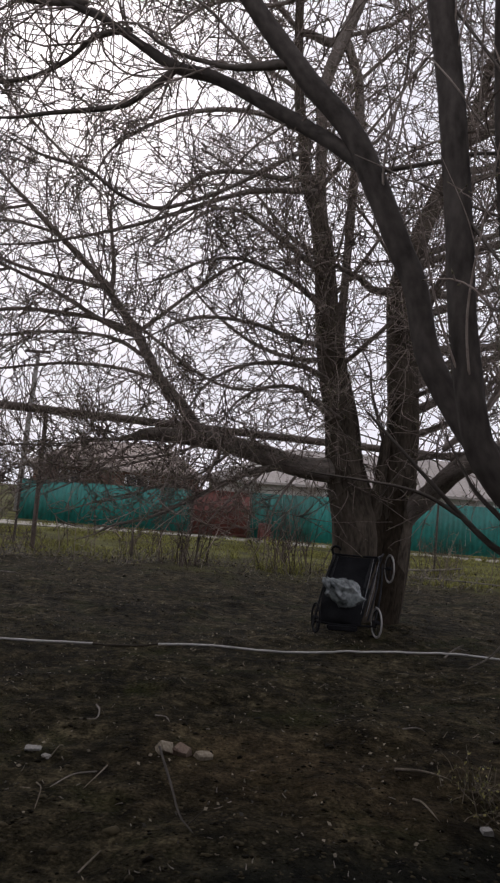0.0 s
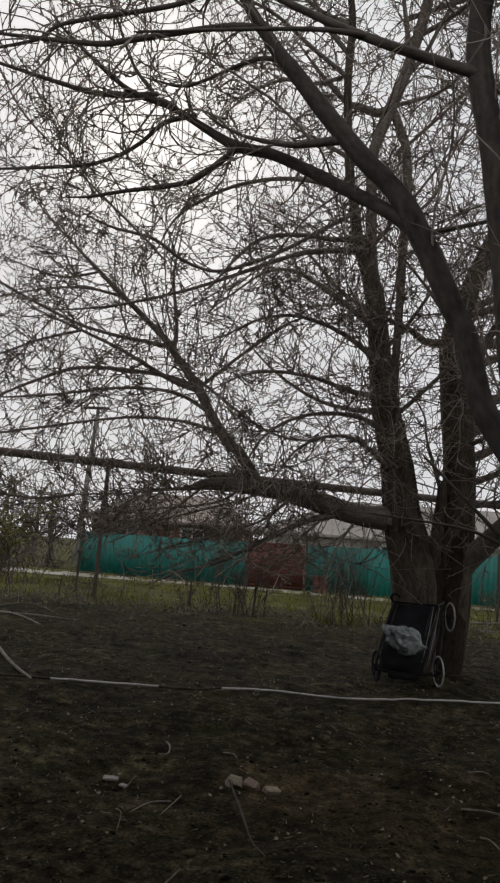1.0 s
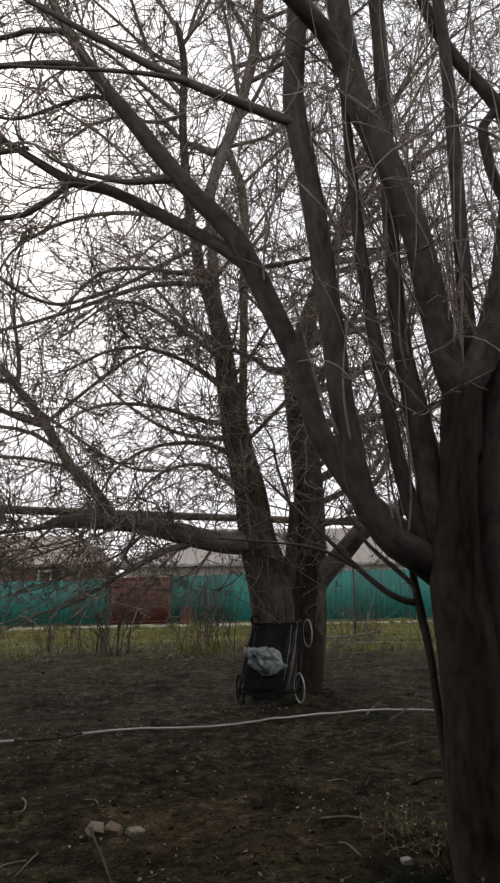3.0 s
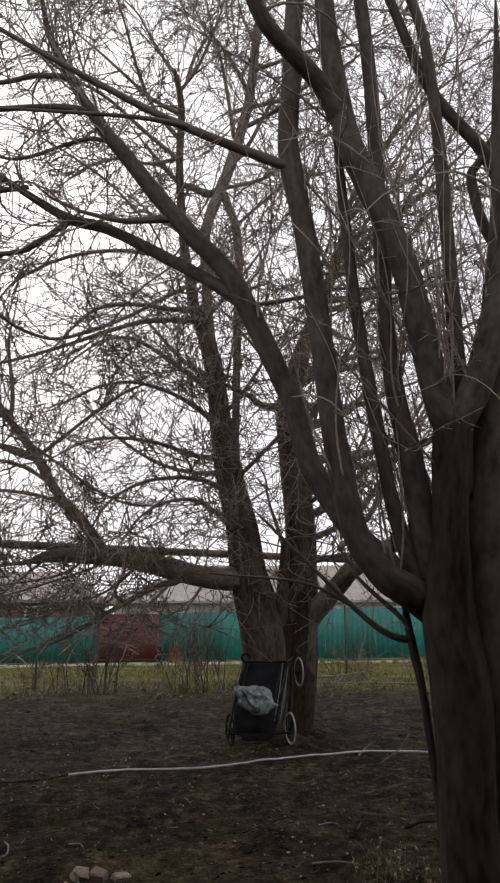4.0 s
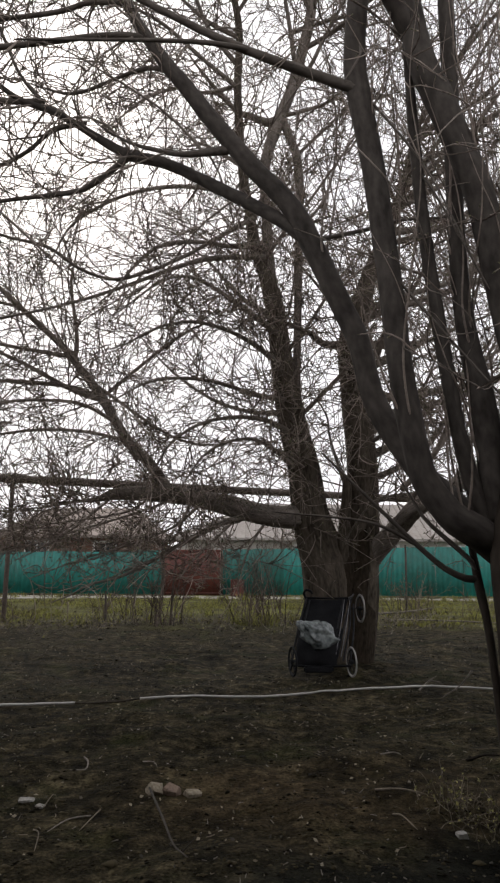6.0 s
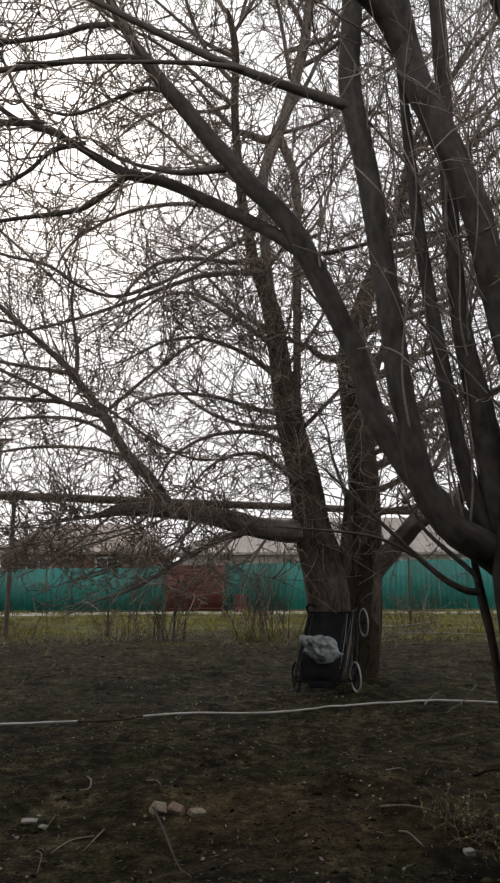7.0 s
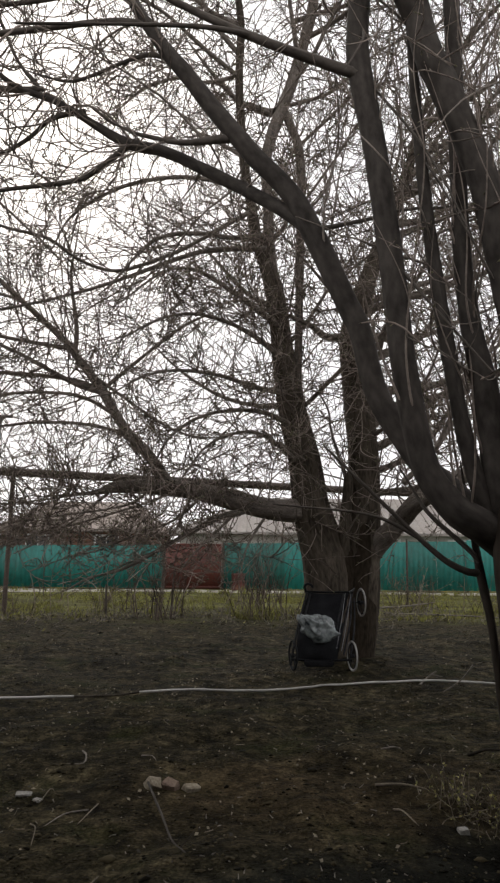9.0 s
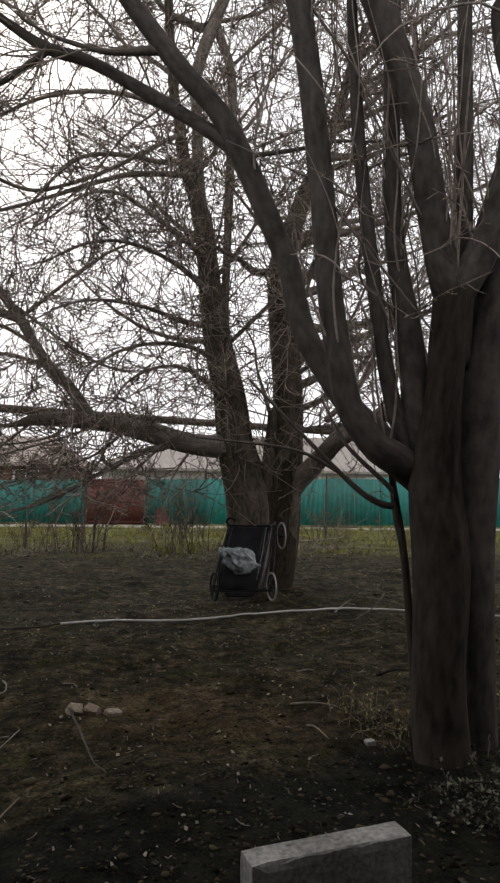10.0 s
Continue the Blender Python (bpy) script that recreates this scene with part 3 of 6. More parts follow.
MAIN_LIMBS.append([(-1, 7.6, 1.98, 0.061), (-1.2, 7.61, 2.28, 0.062), (-1.4, 7.63, 2.47, 0.059), (-1.58, 7.64, 2.71, 0.057), (-1.86, 7.67, 3.15, 0.053), (-2.15, 7.7, 3.51, 0.042), (-2.33, 7.72, 3.71, 0.032), (-3.24, 7.78, 4.54, 0.017), (-3.69, 7.8, 4.99, 0.011)])
MAIN_LIMBS.append([(-2.15, 7.7, 3.53, 0.029), (-2.13, 7.65, 3.82, 0.026), (-2.2, 7.55, 4.41, 0.018), (-2.15, 7.5, 4.77, 0.01)])
MAIN_LIMBS.append([(-1.8, 7.65, 3.04, 0.037), (-2.17, 7.6, 3.16, 0.031), (-2.82, 7.55, 3.5, 0.023), (-3.74, 7.5, 3.87, 0.01)])
MAIN_LIMBS.append([(-1.79, 7.68, 3.08, 0.023), (-0.93, 7.47, 3.73, 0.015), (-0.54, 7.4, 3.91, 0.01)])
MAIN_LIMBS.append([(-2.07, 7.7, 3.36, 0.021), (-1.18, 7.6, 2.73, 0.018), (-0.79, 7.55, 2.53, 0.015), (-0.47, 7.5, 2.49, 0.01)])
MAIN_LIMBS.append([(0.02, 8.1, 5.22, 0.038), (-0.31, 7.95, 5.11, 0.031), (-0.72, 7.8, 5.09, 0.028), (-1.11, 7.65, 4.98, 0.025), (-1.35, 7.5, 4.74, 0.022), (-1.63, 7.2, 4.19, 0.013)])
MAIN_LIMBS.append([(0.06, 8.1, 5.04, 0.04), (-0.45, 7.94, 4.95, 0.034), (-0.85, 7.79, 4.8, 0.03), (-1.66, 7.47, 4.32, 0.021), (-2.2, 7.31, 4.07, 0.018), (-2.76, 7.16, 3.87, 0.015), (-3.19, 7, 3.75, 0.01)])
MAIN_LIMBS.append([(-0.03, 8.1, 5.59, 0.035), (-0.31, 7.92, 5.32, 0.031), (-0.85, 7.75, 4.9, 0.025), (-1.29, 7.57, 4.6, 0.024), (-1.65, 7.4, 4.42, 0.021), (-2, 7.23, 4.46, 0.02), (-2.34, 7.05, 4.64, 0.02), (-2.71, 6.88, 4.67, 0.017), (-2.88, 6.7, 4.67, 0.012)])
MAIN_LIMBS.append([(-0.1, 8.2, 5.82, 0.033), (-0.53, 8, 5.9, 0.029), (-1.01, 7.8, 5.84, 0.026), (-1.53, 7.6, 5.63, 0.022), (-1.95, 7.4, 5.29, 0.018), (-2.17, 7.2, 4.94, 0.015), (-2.25, 7, 4.53, 0.01)])
MAIN_LIMBS.append([(0.27, 8, 3.98, 0.039), (-0.49, 7.52, 4.36, 0.024), (-0.79, 7.28, 4.4, 0.021), (-1.07, 7.04, 4.23, 0.015), (-1.44, 6.8, 3.81, 0.01)])
MAIN_LIMBS.append([(0.32, 8, 3.55, 0.038), (-0.03, 7.76, 3.76, 0.03), (-0.35, 7.52, 3.85, 0.023), (-0.72, 7.28, 3.86, 0.02), (-1.06, 7.04, 3.71, 0.014), (-1.37, 6.8, 3.44, 0.01)])
MAIN_LIMBS.append([(0.37, 8, 3.13, 0.038), (-0.02, 7.72, 3.13, 0.029), (-0.41, 7.44, 3.19, 0.023), (-0.82, 7.16, 3.17, 0.02), (-1.14, 6.88, 3.04, 0.014), (-1.42, 6.6, 2.79, 0.009)])
MAIN_LIMBS.append([(0.45, 8, 2.71, 0.038), (0.11, 7.76, 2.83, 0.029), (-0.28, 7.52, 2.81, 0.023), (-0.64, 7.28, 2.67, 0.02), (-0.91, 7.04, 2.41, 0.014), (-1.04, 6.8, 2.08, 0.009)])
MAIN_LIMBS.append([(0.55, 8, 2.23, 0.035), (0.24, 7.8, 2.47, 0.029), (-0.02, 7.6, 2.57, 0.023), (-0.33, 7.4, 2.5, 0.02), (-0.57, 7.2, 2.31, 0.014), (-0.72, 7, 2.04, 0.01)])
MAIN_LIMBS.append([(0.5, 7.9, 1.66, 0.05), (0.11, 7.79, 1.72, 0.046), (-0.21, 7.68, 1.67, 0.042), (-0.46, 7.56, 1.58, 0.036), (-0.9, 7.4, 1.32, 0.027), (-1.37, 7.22, 1.05, 0.018), (-1.7, 7.11, 0.95, 0.014), (-1.89, 7, 0.84, 0.009)])
MAIN_LIMBS.append([(1.12, 8.3, 3.94, 0.063), (0.85, 8.12, 3.89, 0.045), (0.59, 7.94, 4, 0.033), (0.04, 7.58, 4.04, 0.018), (-0.22, 7.4, 3.84, 0.01)])
MAIN_LIMBS.append([(1.21, 8.2, 1.75, 0.033), (0.89, 7.84, 2.58, 0.016), (0.83, 7.72, 2.86, 0.013), (0.68, 7.6, 3.1, 0.008)])
MAIN_LIMBS.append([(0.47, 8.4, 6.6, 0.025), (1.33, 8.2, 7.38, 0.015)])
MAIN_LIMBS.append([(-0.38, 8.3, 7.63, 0.028), (-0.71, 8.12, 7.41, 0.024), (-1.06, 7.95, 7.35, 0.021), (-1.47, 7.78, 7.05, 0.018), (-1.77, 7.6, 6.61, 0.011)])
MAIN_LIMBS.append([(0.36, 8.4, 7.27, 0.028), (0.91, 8.5, 7.52, 0.025), (1.25, 8.6, 7.86, 0.022), (1.76, 8.7, 8.4, 0.016), (2.28, 8.8, 8.76, 0.014)])
MAIN_LIMBS.append([(1.35, 8.25, 1.92, 0.044), (1.72, 8.36, 2, 0.039), (2.77, 8.58, 2.17, 0.029), (3.33, 8.69, 2.4, 0.023), (3.84, 8.8, 2.71, 0.015)])
MAIN_LIMBS.append([(1.38, 8.3, 2.77, 0.056), (1.77, 8.44, 3.09, 0.046), (2.17, 8.58, 3.34, 0.041), (2.67, 8.72, 3.61, 0.033), (3.9, 9, 4.5, 0.016)])
MAIN_LIMBS.append([(-2.31, 6.8, 4.48, 0.014), (-3.38, 6.6, 5.43, 0.012), (-3.84, 6.53, 5.88, 0.013), (-4.08, 6.47, 6.25, 0.01), (-4.26, 6.4, 6.62, 0.007)])
MAIN_LIMBS.append([(-1.82, 7.7, 3.07, 0.026), (-2.23, 7.65, 3.2, 0.027), (-3.18, 7.55, 3.23, 0.022), (-3.77, 7.5, 3.02, 0.019), (-4.58, 7.4, 2.59, 0.01)])
MAIN_LIMBS.append([(-2.21, 7.75, 3.59, 0.027), (-3.08, 7.69, 3.73, 0.022), (-3.68, 7.66, 3.94, 0.019), (-5.03, 7.6, 4.59, 0.011)])
MAIN_LIMBS.append([(-2.23, 7.75, 3.66, 0.022), (-3.74, 7.47, 5.01, 0.014), (-4.06, 7.4, 5.42, 0.011)])
MAIN_LIMBS.append([(-1.45, 7.6, 2.53, 0.023), (-1.86, 7.5, 2.62, 0.021), (-2.3, 7.4, 2.63, 0.018), (-2.8, 7.3, 2.56, 0.015), (-3.89, 7.1, 2.31, 0.013), (-4.22, 7, 2.23, 0.007)])
MAIN_LIMBS.append([(-1.6, 7.6, 2.75, 0.023), (-1.95, 7.46, 2.93, 0.021), (-2.32, 7.32, 2.95, 0.018), (-2.79, 7.18, 2.89, 0.015), (-3.25, 7.04, 2.77, 0.013), (-3.77, 6.9, 2.68, 0.01)])
MAIN_LIMBS.append([(0.17, 7.8, 1.72, 0.017), (-0.02, 7.63, 1.43, 0.014), (-0.11, 7.47, 1.24, 0.01), (-0.14, 7.3, 1.09, 0.007)])
MAIN_LIMBS.append([(-0.59, 7.6, 1.86, 0.018), (-0.88, 7.42, 1.57, 0.014), (-1.33, 7.25, 1.37, 0.012), (-1.87, 7.08, 1.18, 0.008), (-2.27, 6.9, 1.01, 0.006)])
MAIN_LIMBS.append([(-0.91, 7.6, 1.89, 0.018), (-1.31, 7.42, 1.71, 0.014), (-2.34, 7.08, 1.35, 0.008), (-2.73, 6.9, 1.18, 0.006)])
MAIN_LIMBS.append([(-1.19, 7.6, 1.9, 0.016), (-1.49, 7.4, 1.7, 0.014), (-2.44, 7, 1.52, 0.008), (-2.81, 6.8, 1.4, 0.006)])
MAIN_LIMBS.append([(-1.54, 7.6, 1.91, 0.016), (-2.39, 7.15, 1.73, 0.01), (-2.88, 6.92, 1.66, 0.008), (-3.22, 6.7, 1.51, 0.006)])
MAIN_LIMBS.append([(-0.15, 7.8, 1.75, 0.017), (-0.46, 7.53, 1.42, 0.014), (-0.65, 7.27, 1.21, 0.01), (-0.76, 7, 1.04, 0.006)])
MAIN_LIMBS.append([(-0.72, 7.6, 1.86, 0.014), (-0.94, 7.47, 1.36, 0.012), (-1.34, 7.2, 1.01, 0.006)])
MAIN_LIMBS.append([(-1.66, 7.6, 1.86, 0.014), (-1.97, 7.37, 1.54, 0.012), (-2.24, 7.13, 1.32, 0.009), (-2.44, 6.9, 1.18, 0.006)])
MAIN_LIMBS.append([(-2.87, 6.9, 1.66, 0.018), (-3.27, 6.8, 1.59, 0.016), (-3.67, 6.7, 1.64, 0.011), (-4.07, 6.6, 1.77, 0.009)])
MAIN_LIMBS.append([(-2.87, 7.75, 4.21, 0.019), (-3.36, 7.63, 4.27, 0.016), (-3.84, 7.52, 4.19, 0.013), (-4.28, 7.4, 4.04, 0.008)])
MAIN_LIMBS.append([(-3.25, 7.8, 4.55, 0.017), (-3.63, 7.6, 4.39, 0.014), (-4.06, 7.4, 4.45, 0.01)])
MAIN_LIMBS.append([(-3.27, 7.5, 3.67, 0.018), (-3.7, 7.35, 3.49, 0.015), (-4.1, 7.2, 3.25, 0.01)])
# limbs on the far side of the crown, which fill it towards the yard's other end
for x, y, z, dx, dy, dz, size, r in ((2.1, 8.7, 6.4, 0.6, 0.5, 0.9, 3.2, 0.05), (1.8, 8.5, 5.6, 0.9, 0.7, 0.5, 3.4, 0.055), (1.3, 8.3, 3.6, 0.9, 0.6, 0.55, 3.6, 0.06), (1.3, 8.3, 2.9, 1.0, 0.3, 0.35, 3.6, 0.06), (1.25, 8.3, 3.9, 0.3, 1.0, 0.7, 3.0, 0.05),
                                     (0.1, 8.2, 5.2, -0.3, 1.0, 0.8, 3.0, 0.04), (0.3, 8.1, 4.2, -0.6, 0.9, 0.5, 3.2, 0.04), (0.55, 8.1, 3.0, -0.8, 0.8, 0.4, 3.4, 0.04), (-0.3, 8.3, 6.8, -0.7, 0.3, 0.8, 2.6, 0.03), (0.4, 8.4, 7.6, 0.5, 0.2, 0.9, 2.4, 0.04),
                                     (1.2, 8.3, 3.3, 0.6, -0.7, 0.7, 2.6, 0.045), (2.2, 8.8, 7.0, 0.5, 0.1, 1.0, 3.0, 0.04), (2.2, 8.8, 7.2, 1.0, 0.0, 0.6, 3.0, 0.04), (0.5, 8.4, 8.2, -0.5, 0.0, 0.9, 2.6, 0.035), (0.5, 8.4, 8.6, 0.9, 0.2, 0.7, 2.8, 0.035), (-0.3, 8.3, 8.0, -0.9, -0.1, 0.7, 2.8, 0.035), (-0.2, 8.3, 9.0, 0.3, 0.0, 1.0, 2.0, 0.03), (1.9, 8.6, 6.0, 1.0, -0.3, 0.8, 3.4, 0.045), (2.8, 9.0, 5.0, 0.8, 0.3, 0.9, 3.5, 0.04),
                                     (1.25, 8.1, 3.3, 0.1, -1.0, 0.5, 2.0, 0.03), (0.6, 8.0, 3.0, 0.6, -0.8, 0.5, 2.0, 0.028), (0.4, 8.1, 3.8, 0.8, -0.5, 0.6, 2.0, 0.028), (1.22, 8.3, 4.1, -0.5, -0.7, 0.6, 2.0, 0.028), (0.1, 8.1, 5.0, 0.9, -0.4, 0.6, 2.2, 0.028), (1.3, 8.3, 2.6, 0.9, -0.6, 0.5, 2.2, 0.03), (-0.1, 8.2, 5.8, 0.9, 0.2, 0.6, 2.2, 0.026), (1.5, 8.4, 5.0, 0.4, -0.8, 0.8, 2.4, 0.03), (1.9, 8.5, 6.0, -0.3, -0.5, 0.9, 2.4, 0.028), (1.6, 7.3, 2.0, 0.6, -0.4, 0.9, 2.2, 0.03), (1.9, 7.3, 2.3, 0.7, 0.3, 0.8, 2.4, 0.03),
                                     (1.3, 8.4, 3.2, 0.9, 0.5, 0.25, 4.2, 0.07), (1.35, 8.5, 4.0, 1.0, 0.8, 0.35, 4.2, 0.06), (1.4, 8.5, 2.5, 1.0, 0.7, 0.2, 4.0, 0.06), (1.3, 8.4, 4.4, 1.0, 0.2, 0.45, 4.0, 0.05), (1.4, 8.4, 2.2, 1.0, 0.1, 0.3, 3.6, 0.045)):
    MAIN_LIMBS.append(arching((x, y, z), (dx, dy, dz), size, r, 0.05))
# the top of the crown and its far flank
for x, y, z, dx, dy, dz, size, r in ((-0.27, 8.28, 8.4, -0.9, -0.2, 0.5, 2.6, 0.034), (-0.3, 8.28, 8.8, 0.6, -0.4, 0.8, 2.2, 0.03), (-0.35, 8.3, 9.1, -0.6, 0.2, 0.9, 2.2, 0.03), (-0.28, 8.26, 7.6, -1.0, -0.4, 0.35, 3.0, 0.034), (0.75, 8.4, 8.9, -0.7, -0.3, 0.8, 2.4, 0.034), (0.8, 8.42, 9.4, 0.9, 0.0, 0.6, 2.4, 0.034), (0.6, 8.4, 8.3, 1.0, -0.2, 0.5, 2.8, 0.036), (0.85, 8.44, 9.9, -0.3, 0.1, 1.0, 1.6, 0.03),
                                     (0.88, 8.45, 10.1, 0.5, -0.2, 0.9, 1.6, 0.03), (2.14, 8.7, 6.7, 1.0, 0.2, 0.5, 3.2, 0.04), (2.3, 8.8, 7.4, 0.9, -0.2, 0.9, 3.0, 0.038), (2.3, 8.8, 7.4, 0.2, 0.1, 1.0, 2.8, 0.036), (1.94, 8.6, 6.0, 1.0, 0.1, 0.75, 3.8, 0.045), (1.7, 8.5, 5.4, 1.0, 0.3, 0.3, 3.6, 0.045), (1.3, 8.35, 4.3, 1.0, -0.1, 0.15, 3.6, 0.05), (-0.2, 8.24, 6.4, -0.9, 0.3, 0.6, 3.0, 0.034), (2.3, 8.8, 7.4, 0.75, 0.15, 0.9, 3.8, 0.042), (2.2, 8.75, 7.0, 0.85, -0.3, 0.75, 3.8, 0.04), (2.0, 8.65, 6.3, 1.0, -0.35, 0.6, 4.2, 0.042)):
    MAIN_LIMBS.append(arching((x, y, z), (dx, dy, dz), size, r, 0.02))
# slight limbs that reach from the stems towards the added house wall
FRONT = []
for x, y, z, dx, dy, dz, size, r in ((0.57, 7.92, 2.3, -0.15, -1.0, 0.35, 1.3, 0.018), (0.45, 7.95, 2.85, -0.5, -1.0, 0.3, 1.4, 0.018), (0.36, 8.0, 3.4, -0.2, -1.0, 0.35, 1.5, 0.018), (0.28, 8.0, 4.0, 0.1, -1.0, 0.2, 1.5, 0.018), (1.25, 8.1, 3.3, -0.1, -1.0, 0.5, 1.3, 0.018)):
    FRONT.append(arching((x, y, z), (dx, dy, dz), size, r, 0.0))
MAIN_LIMBS.extend(FRONT)
# a dead stub in the fork
MAIN_LIMBS.append([(1.01, 8.05, 0.62, 0.075), (1.02, 8.0, 1.25, 0.075), (1.03, 7.97, 1.47, 0.07), (1.07, 7.95, 1.9, 0.062), (1.08, 7.95, 2.1, 0.055), (1.09, 7.95, 2.2, 0.006)])
old_tree, old_lines = build_tree("tree", 1.0, 8.1, "old bare spreading fruit tree with opening buds", MAIN_TRUNKS, MAIN_LIMBS, BARK, LIMB_BARK_HAZED)
crown(old_tree, old_lines, 13.0, (0.6, 1.6), (4.9, 0.2, 0.8), (3.4, 0.03, 0.12), 0.0135, 0.97, 1.2, single=240, cap=6)
crown(old_tree, old_lines[-1 - len(FRONT) : -1], 3.2, (0.35, 0.8), (3.6, 0.12, 0.4), (3.0, 0.03, 0.09), 0.012, 0.85, 1.7, up=0.0, single=20)

# ---------------------------------------------------------------- the young many-stemmed tree close by
NEAR_TRUNKS = []
NEAR_TRUNKS.append([(1.21, 3.22, -0.16, 0.153), (1.23, 3.25, 0, 0.131), (1.24, 3.28, 0.33, 0.122), (1.28, 3.34, 0.85, 0.134), (1.28, 3.4, 1.21, 0.126), (1.31, 3.4, 1.49, 0.1), (1.33, 3.4, 1.72, 0.09), (1.39, 3.4, 2.23, 0.1), (1.4, 3.4, 2.29, 0.061)])
NEAR_LIMBS = []
NEAR_LIMBS.append([(1.47, 3.34, -0.19, 0.084), (1.49, 3.37, 0.3, 0.075), (1.5, 3.42, 0.9, 0.092), (1.54, 3.46, 1.42, 0.108), (1.6, 3.49, 2.02, 0.095), (1.88, 3.58, 3.67, 0.054), (1.95, 3.6, 4.24, 0.046)])
NEAR_LIMBS.append([(1.17, 3.46, 1.28, 0.036), (1.14, 3.56, 1.38, 0.058), (1.08, 3.7, 1.51, 0.068), (0.96, 3.85, 1.67, 0.07), (0.86, 3.95, 1.85, 0.071), (0.71, 4.02, 2.16, 0.071), (0.63, 4.07, 2.55, 0.07), (0.56, 4.1, 2.74, 0.071), (0.36, 4.15, 3.22, 0.071), (0.25, 4.2, 3.49, 0.071), (0.1, 4.25, 3.71, 0.068), (-0.05, 4.3, 3.9, 0.066), (-0.37, 4.4, 4.37, 0.062), (-0.54, 4.43, 4.62, 0.059), (-0.69, 4.45, 4.82, 0.053), (-0.82, 4.47, 5.03, 0.048), (-0.94, 4.5, 5.24, 0.042), (-1.21, 4.57, 5.82, 0.03), (-1.3, 4.6, 6.16, 0.022)])
NEAR_LIMBS.append([(0.33, 4.15, 3.27, 0.051), (0.14, 4.3, 3.5, 0.051), (-0.26, 4.58, 3.88, 0.049), (-0.71, 4.8, 4.23, 0.045), (-1.1, 5, 4.46, 0.043), (-1.67, 5.15, 4.9, 0.031), (-2.13, 5.22, 5.15, 0.026), (-2.72, 5.25, 5.7, 0.015)])
NEAR_LIMBS.append([(-1.02, 4.95, 4.4, 0.027), (-1.34, 5.09, 4.24, 0.023), (-1.54, 5.16, 4.2, 0.021), (-2.1, 5.3, 4.21, 0.017), (-2.38, 5.3, 4.16, 0.012)])
NEAR_LIMBS.append([(-0.21, 4.35, 4.05, 0.031), (-0.55, 4.57, 4.16, 0.021), (-0.78, 4.68, 4.27, 0.017), (-0.99, 4.79, 4.4, 0.013), (-1.22, 4.9, 4.59, 0.009)])
NEAR_LIMBS.append([(0.37, 4.15, 3.27, 0.016), (0.76, 4.38, 3.47, 0.014), (1.02, 4.49, 3.6, 0.012), (1.33, 4.6, 3.68, 0.008)])
NEAR_LIMBS.append([(-0.59, 4.45, 4.71, 0.02), (-0.87, 4.59, 4.89, 0.017), (-1.45, 4.86, 4.89, 0.013), (-1.77, 5, 5.04, 0.009)])
NEAR_LIMBS.append([(-1.86, 5.2, 5.07, 0.027), (-2.21, 5.24, 5.1, 0.024), (-2.6, 5.28, 5.2, 0.022), (-3.84, 5.4, 5.71, 0.011)])
NEAR_LIMBS.append([(-0.79, 4.45, 5.02, 0.025), (-1.12, 4.51, 5.11, 0.023), (-1.9, 4.64, 5.13, 0.024), (-2.29, 4.71, 5.17, 0.022), (-3.53, 4.9, 5.51, 0.01)])
NEAR_LIMBS.append([(-1, 4.5, 5.38, 0.025), (-1.31, 4.57, 5.45, 0.022), (-1.63, 4.64, 5.42, 0.02), (-2.56, 4.79, 5.43, 0.018), (-2.82, 4.86, 5.35, 0.016), (-3.5, 5, 5.37, 0.01)])
NEAR_LIMBS.append([(-1.46, 5.1, 4.79, 0.023), (-1.74, 5.18, 4.78, 0.021), (-1.98, 5.27, 4.64, 0.019), (-2.29, 5.35, 4.54, 0.017), (-2.68, 5.43, 4.53, 0.017), (-3.7, 5.6, 4.61, 0.01)])
NEAR_LIMBS.append([(-1.87, 5.2, 5.08, 0.014), (-2.03, 5.2, 5.28, 0.015), (-2.16, 5.2, 5.53, 0.015), (-2.54, 5.2, 6.44, 0.01)])
NEAR_LIMBS.append([(1.39, 3.4, 2.22, 0.091), (1.5, 3.41, 2.37, 0.086), (1.6, 3.42, 2.58, 0.085), (1.69, 3.44, 2.83, 0.087), (1.8, 3.45, 3.16, 0.083), (1.92, 3.46, 3.63, 0.079), (2.05, 3.48, 4.18, 0.075), (2.17, 3.49, 4.86, 0.071), (2.29, 3.5, 5.67, 0.063)])
NEAR_LIMBS.append([(1.38, 3.4, 2.22, 0.091), (1.33, 3.42, 2.38, 0.083), (1.22, 3.46, 3.17, 0.08), (1.16, 3.48, 3.4, 0.08), (1.09, 3.49, 3.62, 0.081), (1.03, 3.51, 3.83, 0.083), (0.96, 3.52, 4.02, 0.081), (0.91, 3.54, 4.3, 0.075), (0.85, 3.57, 4.93, 0.067), (0.82, 3.6, 5.79, 0.059)])
NEAR_LIMBS.append([(1.02, 3.65, 4.07, 0.054), (0.8, 3.49, 4.4, 0.059), (0.7, 3.41, 4.48, 0.056), (0.43, 3.24, 4.61, 0.049), (0.33, 3.16, 4.71, 0.045), (0.15, 3, 5.04, 0.033)])
